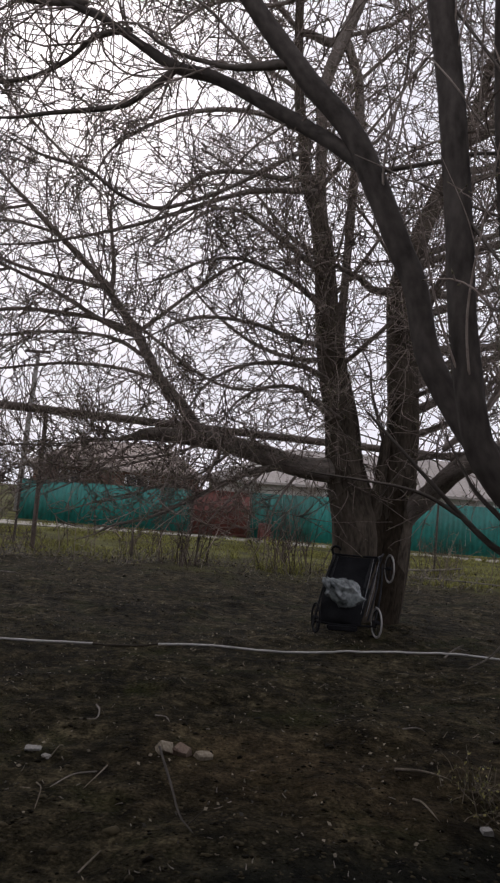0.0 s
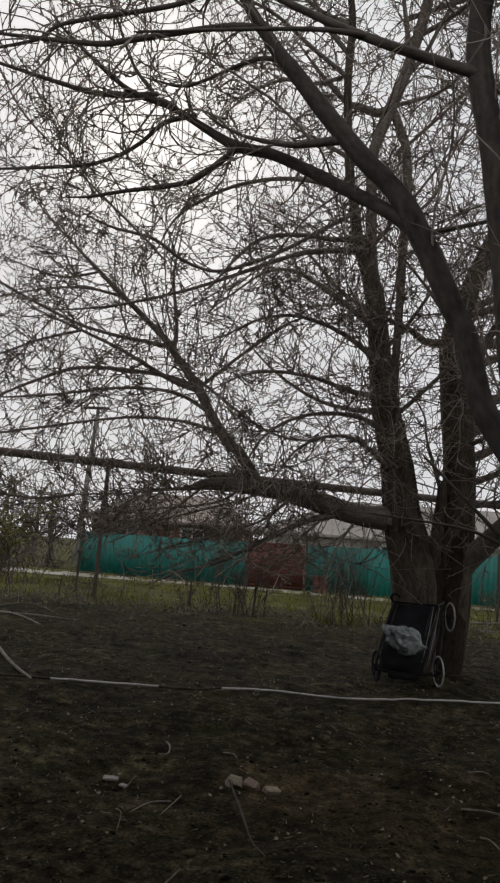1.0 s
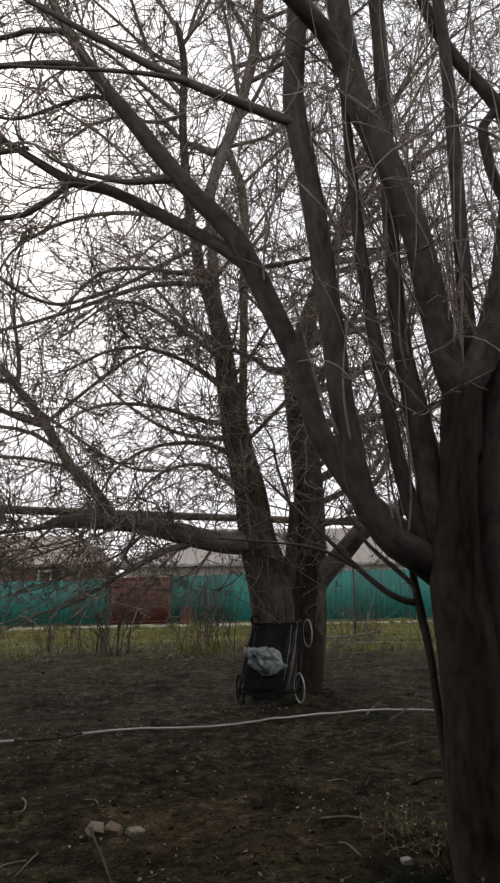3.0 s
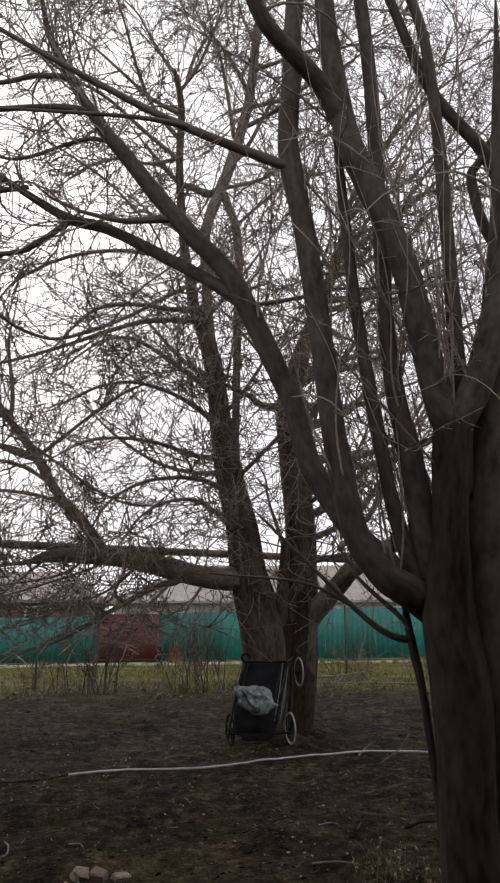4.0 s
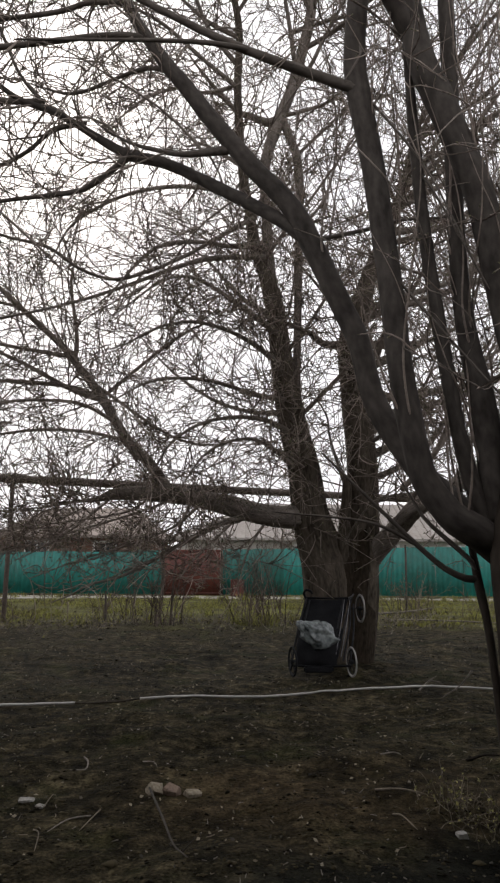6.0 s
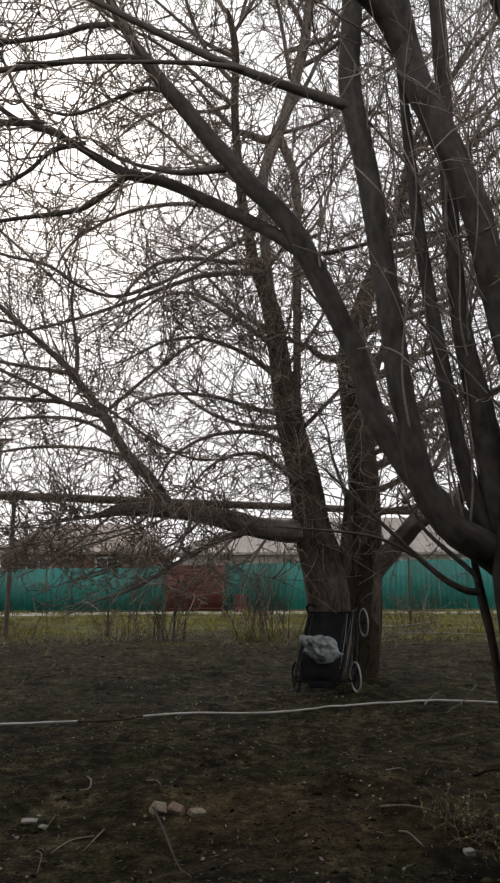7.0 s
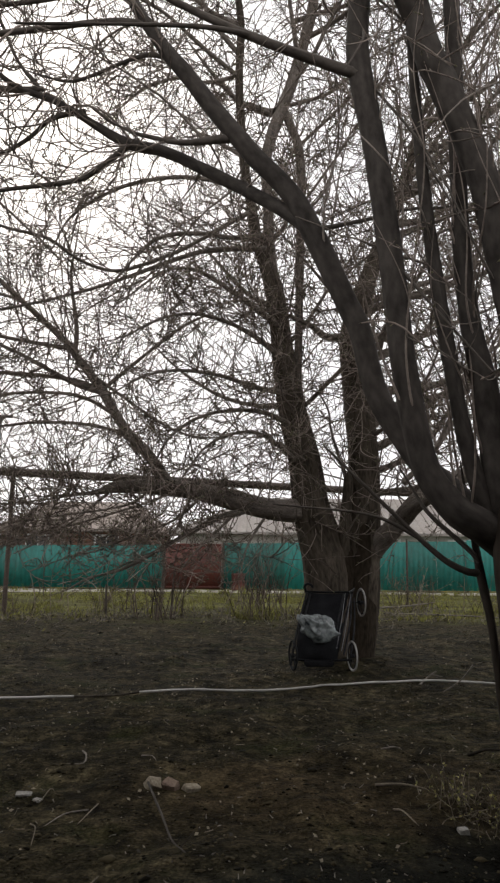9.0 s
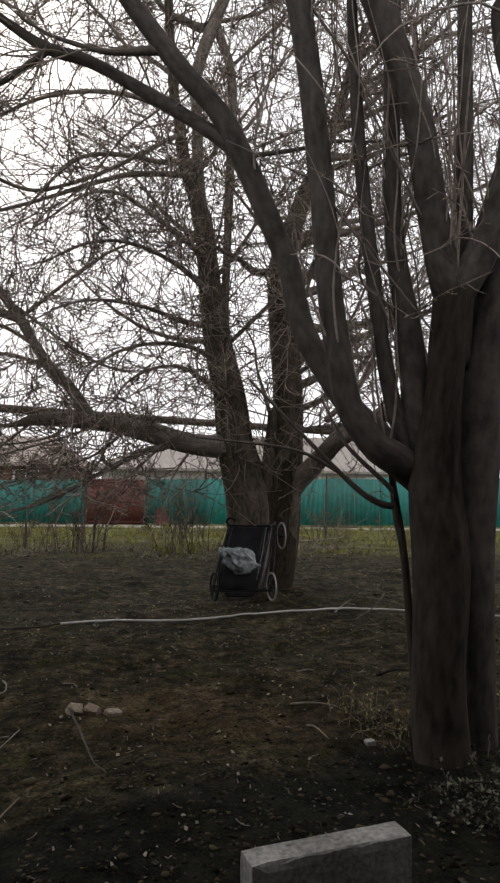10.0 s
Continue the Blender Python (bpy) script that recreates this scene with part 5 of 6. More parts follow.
def build_pushchair():
    """A folded pushchair stood on its lower wheels, its back leaning on the trunk."""
    g = ground_z(0.735, 7.3)
    chair = thing("pushchair", 0.735, 7.3, g, "folded black pushchair leaning upright against the trunk", "pushchair")
    for rows in ([(0.37, 7.25, g + 0.06, 0.012), (0.45, 7.40, g + 0.40, 0.012), (0.566, 7.60, g + 0.76, 0.012)],
                 [(0.41, 7.22, g + 0.06, 0.010), (0.50, 7.37, g + 0.42, 0.010), (0.60, 7.57, g + 0.74, 0.010)],
                 [(0.85, 7.25, g + 0.18, 0.011), (0.95, 7.42, g + 0.48, 0.011), (1.06, 7.60, g + 0.76, 0.011)],
                 [(0.815, 7.24, g + 0.2, 0.011), (0.88, 7.40, g + 0.48, 0.011), (0.964, 7.58, g + 0.75, 0.011)],
                 [(0.91, 7.22, g + 0.16, 0.010), (1.01, 7.42, g + 0.5, 0.010), (1.04, 7.60, g + 0.72, 0.010)],
                 [(0.97, 7.20, g + 0.12, 0.010), (1.045, 7.40, g + 0.42, 0.010), (1.075, 7.58, g + 0.70, 0.010)]):
        part("frame_tube", rod(rows, DARK_STEEL, "frame_tube"), chair)
    for a, b in (((0.56, 7.60, g + 0.765), (1.06, 7.60, g + 0.765)), ((0.38, 7.20, g + 0.11), (0.99, 7.20, g + 0.11))):
        part("crossbar", rod([(*a, 0.011), ((a[0] + b[0]) / 2, a[1] - 0.01, a[2] - 0.005, 0.011), (*b, 0.011)], DARK_PLASTIC, "crossbar"), chair)
    part("handle", rod([(0.566, 7.60, g + 0.75, 0.013), (0.535, 7.585, g + 0.81, 0.014), (0.565, 7.56, g + 0.85, 0.014), (0.61, 7.54, g + 0.835, 0.013), (0.62, 7.53, g + 0.81, 0.012)], DARK_PLASTIC, "handle"), chair)
    part("handle", rod([(1.045, 7.60, g + 0.74, 0.009), (1.03, 7.58, g + 0.765, 0.010), (1.06, 7.56, g + 0.785, 0.010), (1.075, 7.55, g + 0.81, 0.008)], STEEL, "handle"), chair, "grey worn handle end")

    def cloth(name, low, high, belly, thick):
        # a sagging sheet between a lower and an upper edge, each (x0, x1, y, z)
        v, f, n, m = [], [], 13, 13
        for side in (0, 1):
            for j in range(m):
                for i in range(n):
                    u, w = i / (n - 1), j / (m - 1)
                    e = [low[k] + (high[k] - low[k]) * w for k in range(4)]
                    sag = belly * math.sin(math.pi * u) * math.sin(math.pi * min(1, w * 1.1 + 0.05)) + 0.012 * noise.noise(Vector((u * 5, w * 5, belly * 40)))
                    v.append((e[0] + (e[1] - e[0]) * u + 0.006 * math.sin(9 * w + 3 * u), e[2] - sag + side * thick, e[3] - 0.012 * math.sin(math.pi * u)))
        for side in (0, 1):
            for j in range(m - 1):
                for i in range(n - 1):
                    a = side * n * m + j * n + i
                    q = (a, a + 1, a + n + 1, a + n)
                    f.append(q if side == 0 else q[::-1])
        rim = [i for i in range(n)] + [j * n + n - 1 for j in range(1, m)] + [(m - 1) * n + i for i in range(n - 2, -1, -1)] + [j * n for j in range(m - 2, 0, -1)]
        for a, b in zip(rim, rim[1:] + rim[:1]):
            f.append((b, a, a + n * m, b + n * m))
        return mesh_from(name, v, f, FABRIC, True)

    part("backrest", cloth("backrest", (0.46, 0.88, 7.39, g + 0.40), (0.575, 1.03, 7.59, g + 0.755), 0.03, 0.02), chair, "sagging black fabric backrest")
    part("basket", cloth("basket", (0.42, 0.84, 7.20, g + 0.10), (0.46, 0.93, 7.37, g + 0.46), 0.13, 0.03), chair, "black fabric pouch")
    part("footrest", bm_mesh("footrest", box_bm(0.50, 0.80, 7.12, 7.19, g + 0.05, g + 0.115, 0.015), DARK_PLASTIC), chair)
    for a, b in (((0.835, 7.22, g + 0.22), (0.975, 7.55, g + 0.75)), ((0.885, 7.21, g + 0.2), (1.035, 7.56, g + 0.74))):
        part("strap", rod([(*a, 0.004), ((a[0] + b[0]) / 2 + 0.004, (a[1] + b[1]) / 2 - 0.012, (a[2] + b[2]) / 2, 0.004), (*b, 0.004)], STEEL, "strap", 5), chair, "thin grey strap")
    # the left wheel's tyre is a dark copy, with shade as its colour
    tyre_mesh, shaded_tyre, rim_mesh = bm_mesh("tyre", ring_bm(0.140, 0.011), RUBBER, True), bm_mesh("tyre", ring_bm(0.140, 0.011), DARK_PLASTIC, True), bm_mesh("rim", ring_bm(0.120, 0.006, 24, 6), DARK_PLASTIC, True)
    for x, y, z, turn, dark in ((0.993, 7.20, g + 0.150, 12, False), (1.146, 7.55, g + 0.66, 10, False), (0.39, 7.20, g + 0.150, 14, True)):
        hub = bmesh.new()
        bmesh.ops.create_cone(hub, cap_ends=True, segments=12, radius1=0.024, radius2=0.018, depth=0.05, matrix=Matrix.Rotation(radians(90), 4, "Y"))
        wheel = part("wheel", bm_mesh("wheel", hub, DARK_PLASTIC), chair)
        wheel.matrix_basis = pose(x, y, z, 0, 0, turn)
        part("tyre", shaded_tyre if dark else tyre_mesh, wheel, at=Matrix())
        part("rim", rim_mesh, wheel, at=Matrix())
        for k in range(6):
            a = k * math.pi / 3
            part("spoke", rod([(0, 0.02 * math.cos(a), 0.02 * math.sin(a), 0.004), (0, 0.12 * math.cos(a), 0.12 * math.sin(a), 0.004)], DARK_PLASTIC, "spoke", 5), wheel, at=Matrix())
    part("axle", rod([(1.05, 7.56, g + 0.66, 0.008), (1.10, 7.555, g + 0.66, 0.008), (1.14, 7.55, g + 0.66, 0.008)], DARK_STEEL, "axle", 6), chair)


build_pushchair()


def build_bag():
    """A crumpled film bag slumped in the pouch, its tied ear to one side."""
    bm = bmesh.new()
    bmesh.ops.create_icosphere(bm, subdivisions=5, radius=1.0)
    for v in bm.verts:
        c = v.co.copy()
        # folds run out from the tied ear, sharp near it and slack towards the belly
        ax, az = c.x + 0.95, c.z - 0.55
        far = min(1.0, math.hypot(ax, az) / 1.6)
        turn = math.atan2(az, ax) * 4.2 + 1.6 * noise.noise(c * 1.3 + Vector((2, 5, 1)))
        fold = 0.17 * (1 - 2 * abs(math.sin(turn))) * (0.35 + far * (1.3 - far))
        dent = 0.20 * (1 - 2.2 * abs(noise.noise(c * 0.9 + Vector((4, 2, 9))))) + 0.05 * (1 - 2.2 * abs(noise.noise(c * 3.1)))
        k = 0.94 + fold + dent
        v.co = Vector((c.x * 0.15 * k, c.y * 0.08 * k, c.z * 0.135 * k * (1.0 + 0.15 * c.x)))
        if c.x < -0.5 and c.z > -0.1:
            v.co += Vector((-0.07, 0, 0.05)) * (-c.x - 0.5) * 2
        if c.x > 0.45 and c.z < 0.1:
            v.co += Vector((0.06, -0.01, 0.0)) * (c.x - 0.45) * 2
    g = ground_z(0.735, 7.3)
    ob = new("plastic_bag", bm_mesh("plastic_bag", bm, BAG, True))
    ob.matrix_basis = pose(0.637, 7.165, g + 0.42, 0, 14, 6)
    tagged(ob, "crumpled pale grey plastic bag lying in the pushchair", "bag")


build_bag()


# ---------------------------------------------------------------- hose, bricks, slab, dead wood
def along_ground(points, r, step=0.08):
    q = smooth_line([(x, y, 0, r) for x, y in points], step)
    level = lambda a, b: float(np.mean([height(a + i, b + j) for i in (-0.45, -0.2, 0, 0.2, 0.45) for j in (-0.15, 0, 0.15)]))
    return [(a, b, max(level(a, b) + 0.022, ground_z(a, b) + r * 0.5), r) for a, b, _, _ in q]


def build_hose():
    hose = thing("hose", 0.0, 6.33, ground_z(0, 6.33), "pale grey garden hose lying across the soil", "hose")
    caked = along_ground([(-3.3, 5.9), (-2.87, 5.70), (-2.39, 5.76)], 0.0095)
    free = along_ground([(-2.39, 5.76), (-1.95, 5.87), (-1.50, 5.95)], 0.0095)
    worn = along_ground([(-1.50, 5.95), (-1.22, 5.95), (-0.98, 6.08)], 0.0085)
    far = along_ground([(-0.98, 6.08), (-0.57, 6.24), (0.0, 6.28), (0.6, 6.46), (1.27, 6.71), (1.63, 6.89), (1.97, 6.9), (2.3, 6.84), (3.4, 6.6), (5.0, 6.7)], 0.0095)
    for rows in (free, far):
        part("length", rod(rows, HOSE, "length", 8), hose)
    for rows in (caked, worn):
        part("length", rod(rows, CAKED_HOSE, "length", 8), hose, "dark stretch of hose caked with soil")


build_hose()


def build_lump(name, x, y, size, turn, tilt, material, label, category, group=""):
    bm = bmesh.new()
    pick = random.Random(round(x * 991 + y * 377))
    for sx in (-1, 1):
        for sy in (-1, 1):
            for sz in (0, 1):
                for axis in range(3):
                    c = [sx * 0.5, sy * 0.5, sz]
                    c[axis] *= pick.uniform(0.45, 0.9) if axis < 2 else 1
                    if axis == 2:
                        c[2] += (0.5 - sz) * pick.uniform(0.1, 0.6)
                    c = [k * pick.uniform(0.82, 1.08) for k in c]
                    bm.verts.new((c[0] * size[0], c[1] * size[1], c[2] * size[2]))
    hull = bmesh.ops.convex_hull(bm, input=bm.verts[:])
    bmesh.ops.delete(bm, geom=[v for v in hull["geom_interior"] if isinstance(v, bmesh.types.BMVert)], context="VERTS")
    bmesh.ops.recalc_face_normals(bm, faces=bm.faces[:])
    ob = new(name, bm_mesh(name, bm, material))
    ob.matrix_basis = pose(x, y, ground_z(x, y) - 0.012, tilt, tilt * 0.4, turn)
    tagged(ob, label, category, group)


build_lump("brick", -0.55, 3.9, (0.075, 0.06, 0.07), 38, 40, BRICK, "broken pinkish brick end lying on soil", "brick", "broken bricks")
build_lump("brick", -0.44, 3.90, (0.09, 0.06, 0.052), -28, 16, DIRTY_BRICK, "chipped reddish brick half on soil", "brick", "broken bricks")
build_lump("brick", -0.335, 3.90, (0.09, 0.055, 0.042), 38, 14, BRICK, "pale broken brick flake lying on soil", "brick", "broken bricks")
build_lump("stone", -1.17, 3.77, (0.075, 0.045, 0.022), 12, 4, CONCRETE, "flat pale stone on the soil", "stone", "loose stones")
build_lump("stone", -1.08, 3.71, (0.05, 0.028, 0.018), -30, 4, CONCRETE, "small pale stone beside another", "stone", "loose stones")
build_lump("stone", 0.935, 3.37, (0.05, 0.035, 0.028), 10, 4, CONCRETE, "small pale rounded stone on dark soil", "stone", "loose stones")


def build_slab():
    bm = box_bm(-0.235, 0.235, -0.045, 0.045, -0.03, 0.25)
    bmesh.ops.subdivide_edges(bm, edges=bm.edges[:], cuts=11, use_grid_fill=True)
    for v in bm.verts:
        worn = max(0.0, noise.noise(v.co * 16.0) - 0.1) * 0.02
        rim = (abs(v.co.y) > 0.044) + (abs(v.co.x) > 0.234) + (v.co.z > 0.249)
        v.co += Vector(noise.noise_vector(v.co * 30)) * 0.0015
        if rim > 1:
            v.co.z -= 0.003 + worn
            v.co.y *= 0.94
    ob = new("concrete_slab", bm_mesh("concrete_slab", bm, SLAB_STONE))
    ob.matrix_basis = pose(0.415, 1.978, 0, 0, 0, 15)
    tagged(ob, "grey concrete slab standing on edge in soil", "slab")


build_slab()


def build_stick(points, r, material, label, group="", forks=()):
    x, y = points[0][:2]
    stick = thing("branch", x, y, ground_z(x, y), label, "branch", group)
    def raised(rows, r):
        return [(a, b, ground_z(a, b) + h + r * 0.6, r * (1 - 0.5 * k / (len(rows) - 1))) for k, (a, b, h) in enumerate(rows)]
    part("stem", limb_mesh("stem", raised(points, r), material, 0.06, sides=7)[0], stick)
    for rows in forks:
        part("fork", limb_mesh("fork", raised(rows, r * 0.5), material, 0.05, sides=6)[0], stick)


DEAD = "dead branches on the ground"
build_stick([(-4.3, 8.2, 0.06), (-3.99, 7.71, 0.02), (-3.36, 6.75, 0.0), (-2.9, 6.12, 0.0), (-2.5, 5.63, 0.0)], 0.023, CUT_WOOD, "bent grey dead branch lying on the soil", DEAD)
build_stick([(-5.9, 10.7, 0.06), (-5.33, 10.2, 0.03), (-4.57, 9.54, 0.02), (-3.86, 8.78, 0.0)], 0.02, CUT_WOOD, "straight grey dead branch lying on the soil", DEAD, [[(-5.2, 10.0, 0.1), (-4.7, 10.2, 0.15), (-4.2, 10.0, 0.05)]])
build_stick([(-5.6, 9.4, 0.0), (-4.6, 9.7, 0.02), (-3.6, 9.6, 0.0)], 0.018, CUT_WOOD, "thin grey dead branch lying on the soil", DEAD)
build_stick([(-0.55, 3.84, 0.035), (-0.43, 3.47, 0.03), (-0.35, 3.22, 0.01), (-0.27, 3.02, 0.0)], 0.0065, LIMB_SMOOTH_LIT, "thin brown stick propped on a brick", DEAD, [[(-0.30, 3.1, 0.0), (-0.26, 3.09, 0.04), (-0.24, 3.08, 0.07)]])
build_stick([(-1.05, 4.48, 0.0), (-1.0, 4.36, 0.01), (-0.99, 4.25, 0.0), (-1.08, 4.23, 0.0)], 0.0062, CUT_WOOD, "small hooked pale twig", DEAD)
build_stick([(0.68, 3.64, 0.0), (0.70, 3.52, 0.02), (0.745, 3.40, 0.0)], 0.0055, TWIG_PALE, "short curved pale twig", DEAD)
build_stick([(-0.80, 3.60, 0.0), (-0.88, 3.5, 0.01), (-0.94, 3.36, 0.0)], 0.0045, CUT_WOOD, "short pale twig on the soil", DEAD)
build_stick([(1.58, 6.83, 0.0), (1.70, 6.98, 0.04), (1.80, 7.0, 0.1)], 0.010, CUT_WOOD, "small forked stick beside the hose", DEAD, [[(1.66, 6.93, 0.02), (1.72, 6.9, 0.1)], [(1.74, 7.0, 0.06), (1.86, 7.05, 0.04)]])
build_stick([(2.3, 14.9, 0.1), (3.1, 15.0, 0.12), (4.0, 15.4, 0.2)], 0.03, CUT_WOOD, "dry fallen branch in the grass", DEAD)
build_stick([(2.5, 14.2, 0.02), (3.6, 14.0, 0.04), (5.0, 13.7, 0.02)], 0.022, CUT_WOOD, "long dry stick at the grass edge", DEAD)
build_stick([(1.9, 6.2, 0.25), (1.8, 6.25, 0.12), (1.65, 6.3, 0.0)], 0.008, CUT_WOOD, "thin pale stick stuck in the soil", DEAD)

build_stick([(-0.77, 3.68, 0.0), (-0.77, 3.54, 0.015), (-0.80, 3.38, 0.0)], 0.0042, TWIG_PALE, "thin pale bent twig on the soil", DEAD)
build_stick([(-1.02, 3.42, 0.0), (-0.96, 3.30, 0.015), (-0.93, 3.15, 0.0)], 0.0036, TWIG_PALE, "short straight pale twig", DEAD)
build_stick([(-0.63, 2.76, 0.0), (-0.59, 2.85, 0.015), (-0.59, 2.91, 0.0)], 0.004, TWIG_PALE, "thin pale twig on dark soil", DEAD)
build_stick([(-0.67, 4.36, 0.0), (-0.60, 4.32, 0.015), (-0.57, 4.27, 0.0)], 0.004, CUT_WOOD, "small grey twig on the soil", DEAD)
build_stick([(0.77, 4.45, 0.0), (0.86, 4.48, 0.015), (0.91, 4.49, 0.0)], 0.005, CUT_WOOD, "grey twig lying on trodden soil", DEAD)
build_stick([(1.30, 4.47, 0.0), (1.43, 4.48, 0.015), (1.53, 4.48, 0.0)], 0.009, DARK_WOOD, "dark damp stick lying on soil", DEAD)
build_stick([(-1.06, 3.69, 0.0), (-1.04, 3.78, 0.015), (-1.04, 3.86, 0.0)], 0.0036, TWIG_PALE, "thin curved pale twig", DEAD)
build_stick([(0.64, 3.92, 0.0), (0.78, 3.89, 0.015), (0.90, 3.83, 0.0)], 0.008, TWIG_PALE, "long brown stick half in soil", DEAD)


# ---------------------------------------------------------------- shrubs
def build_canes(x, y, n, tall, spread, label, material, dense=5.0):
    z = ground_z(x, y)
    shrub = thing("shrub", x, y, z, label, "shrub", "bare shrubs at the grass edge")
    a = rng.uniform(0, 2 * np.pi, n)
    pos = np.stack([x + rng.normal(0, spread * 0.3, n), y + rng.normal(0, spread * 0.3, n), np.full(n, z - 0.03)], 1)
    way = np.stack([np.cos(a) * rng.uniform(0.05, 0.55, n) * spread, np.sin(a) * rng.uniform(0.05, 0.5, n) * spread, np.ones(n)], 1)
    canes = grow(pos, way, rng.uniform(0.5, 1.05, n) * tall, 7, 0.09, 0.0)
    v1 = tubes(canes, taper(n, 8, 0.010, 0.004), 5)
    s, d, _ = sprout(canes, int(n * dense), 1.0, 0.25, 1.0, 0.15)
    tw = grow(s, d, rng.uniform(0.1, 0.4, len(s)), 3, 0.2, 0.0)
    v2 = tubes(tw, taper(len(s), 4, 0.005, 0.003), 3)
    part("canes", mesh_from("canes", *v1, material, True), shrub, kind="stuff")
    part("twigs", mesh_from("twigs", *v2, material, True), shrub, kind="stuff")


build_canes(0.15, 13.6, 34, 1.7, 1.0, "bare upright bush beside the trunk", SHRUB_BARK, 8)
build_canes(-1.85, 13.2, 26, 1.9, 0.7, "bare dense bush at the grass edge", SHRUB_BARK, 12)
build_canes(3.5, 15.6, 26, 1.1, 1.0, "dry pale bush behind the tree", TWIG_PALE)
build_canes(5.2, 15.0, 22, 0.9, 1.1, "low dry pale bush in the grass", TWIG_PALE)
build_canes(-4.7, 13.0, 12, 0.8, 1.0, "low bare bush by the post", SHRUB_BARK)
build_canes(-7.4, 14.5, 18, 1.3, 1.0, "bare bush at the grass edge", SHRUB_BARK)
build_canes(-12.5, 27.2, 70, 1.7, 2.4, "brown leafless scrub beyond the path", TWIG, 6)
build_canes(-15.5, 27.6, 70, 1.9, 2.6, "brown leafless scrub beyond the path", TWIG, 6)
build_canes(-19.0, 28.0, 70, 2.0, 2.8, "brown leafless scrub beyond the path", TWIG, 6)
build_canes(-3.3, 14.2, 12, 0.8, 0.9, "small bare bush in the grass", SHRUB_BARK)


def leaf_cards(points, ways, size):
    """Small folded leaves: two triangles each side of a bent midrib."""
    n = len(points)
    side = unit(np.cross(ways, rng.normal(0, 1, (n, 3))))
    nor = np.cross(side, ways)
    s = (size * rng.uniform(0.6, 1.4, n))[:, None]
    v = np.stack([points, points + ways * s * 0.5 + side * s * 0.3 + nor * s * 0.1, points + ways * s, points + ways * s * 0.5 - side * s * 0.3 + nor * s * 0.1], 1)
    tri = np.array([(0, 1, 2), (0, 2, 3)])
    return v.reshape(-1, 3), (np.arange(n)[:, None, None] * 4 + tri[None]).reshape(-1, 3)


def build_leafy_bush(x, y, tall, wide):
    z = ground_z(x, y)
    bush = thing("bush", x, y, z, "olive green leafy bush at the plot edge", "bush", "leafy bushes")
    n = 26
    a = rng.uniform(0, 2 * np.pi, n)
    pos = np.stack([x + rng.normal(0, 0.2, n), y + rng.normal(0, 0.2, n), np.full(n, z - 0.05)], 1)
    way = np.stack([np.cos(a) * rng.uniform(0.1, 0.8, n) * wide, np.sin(a) * rng.uniform(0.1, 0.8, n) * wide, np.ones(n)], 1)
    stems = grow(pos, way, rng.uniform(0.6, 1.1, n) * tall, 8, 0.12, 0.02)
    s, d, _ = sprout(stems, n * 12, 0.8, 0.3, 1.0, 0.2)
    tw = grow(s, d, rng.uniform(0.2, 0.6, len(s)), 4, 0.2, 0.05)
    part("stems", mesh_from("stems", *join([tubes(stems, taper(n, 9, 0.02, 0.006), 5), tubes(tw, taper(len(s), 5, 0.006, 0.003), 3)]), TWIG, True), bush, kind="stuff")
    p, w, _ = sprout(tw, 46000, 0.7, 0.1, 1.0, 0.2)
    part("leaves", mesh_from("leaves", *leaf_cards(p, w, 0.036), OLIVE_LEAF), bush, kind="stuff")


build_leafy_bush(-9.25, 17.6, 3.2, 0.7)
build_leafy_bush(-12.2, 18.5, 2.6, 1.0)
build_canes(-8.55, 17.2, 14, 1.7, 1.7, "bare dark shrub with crooked stems", SHRUB_BARK, 9)


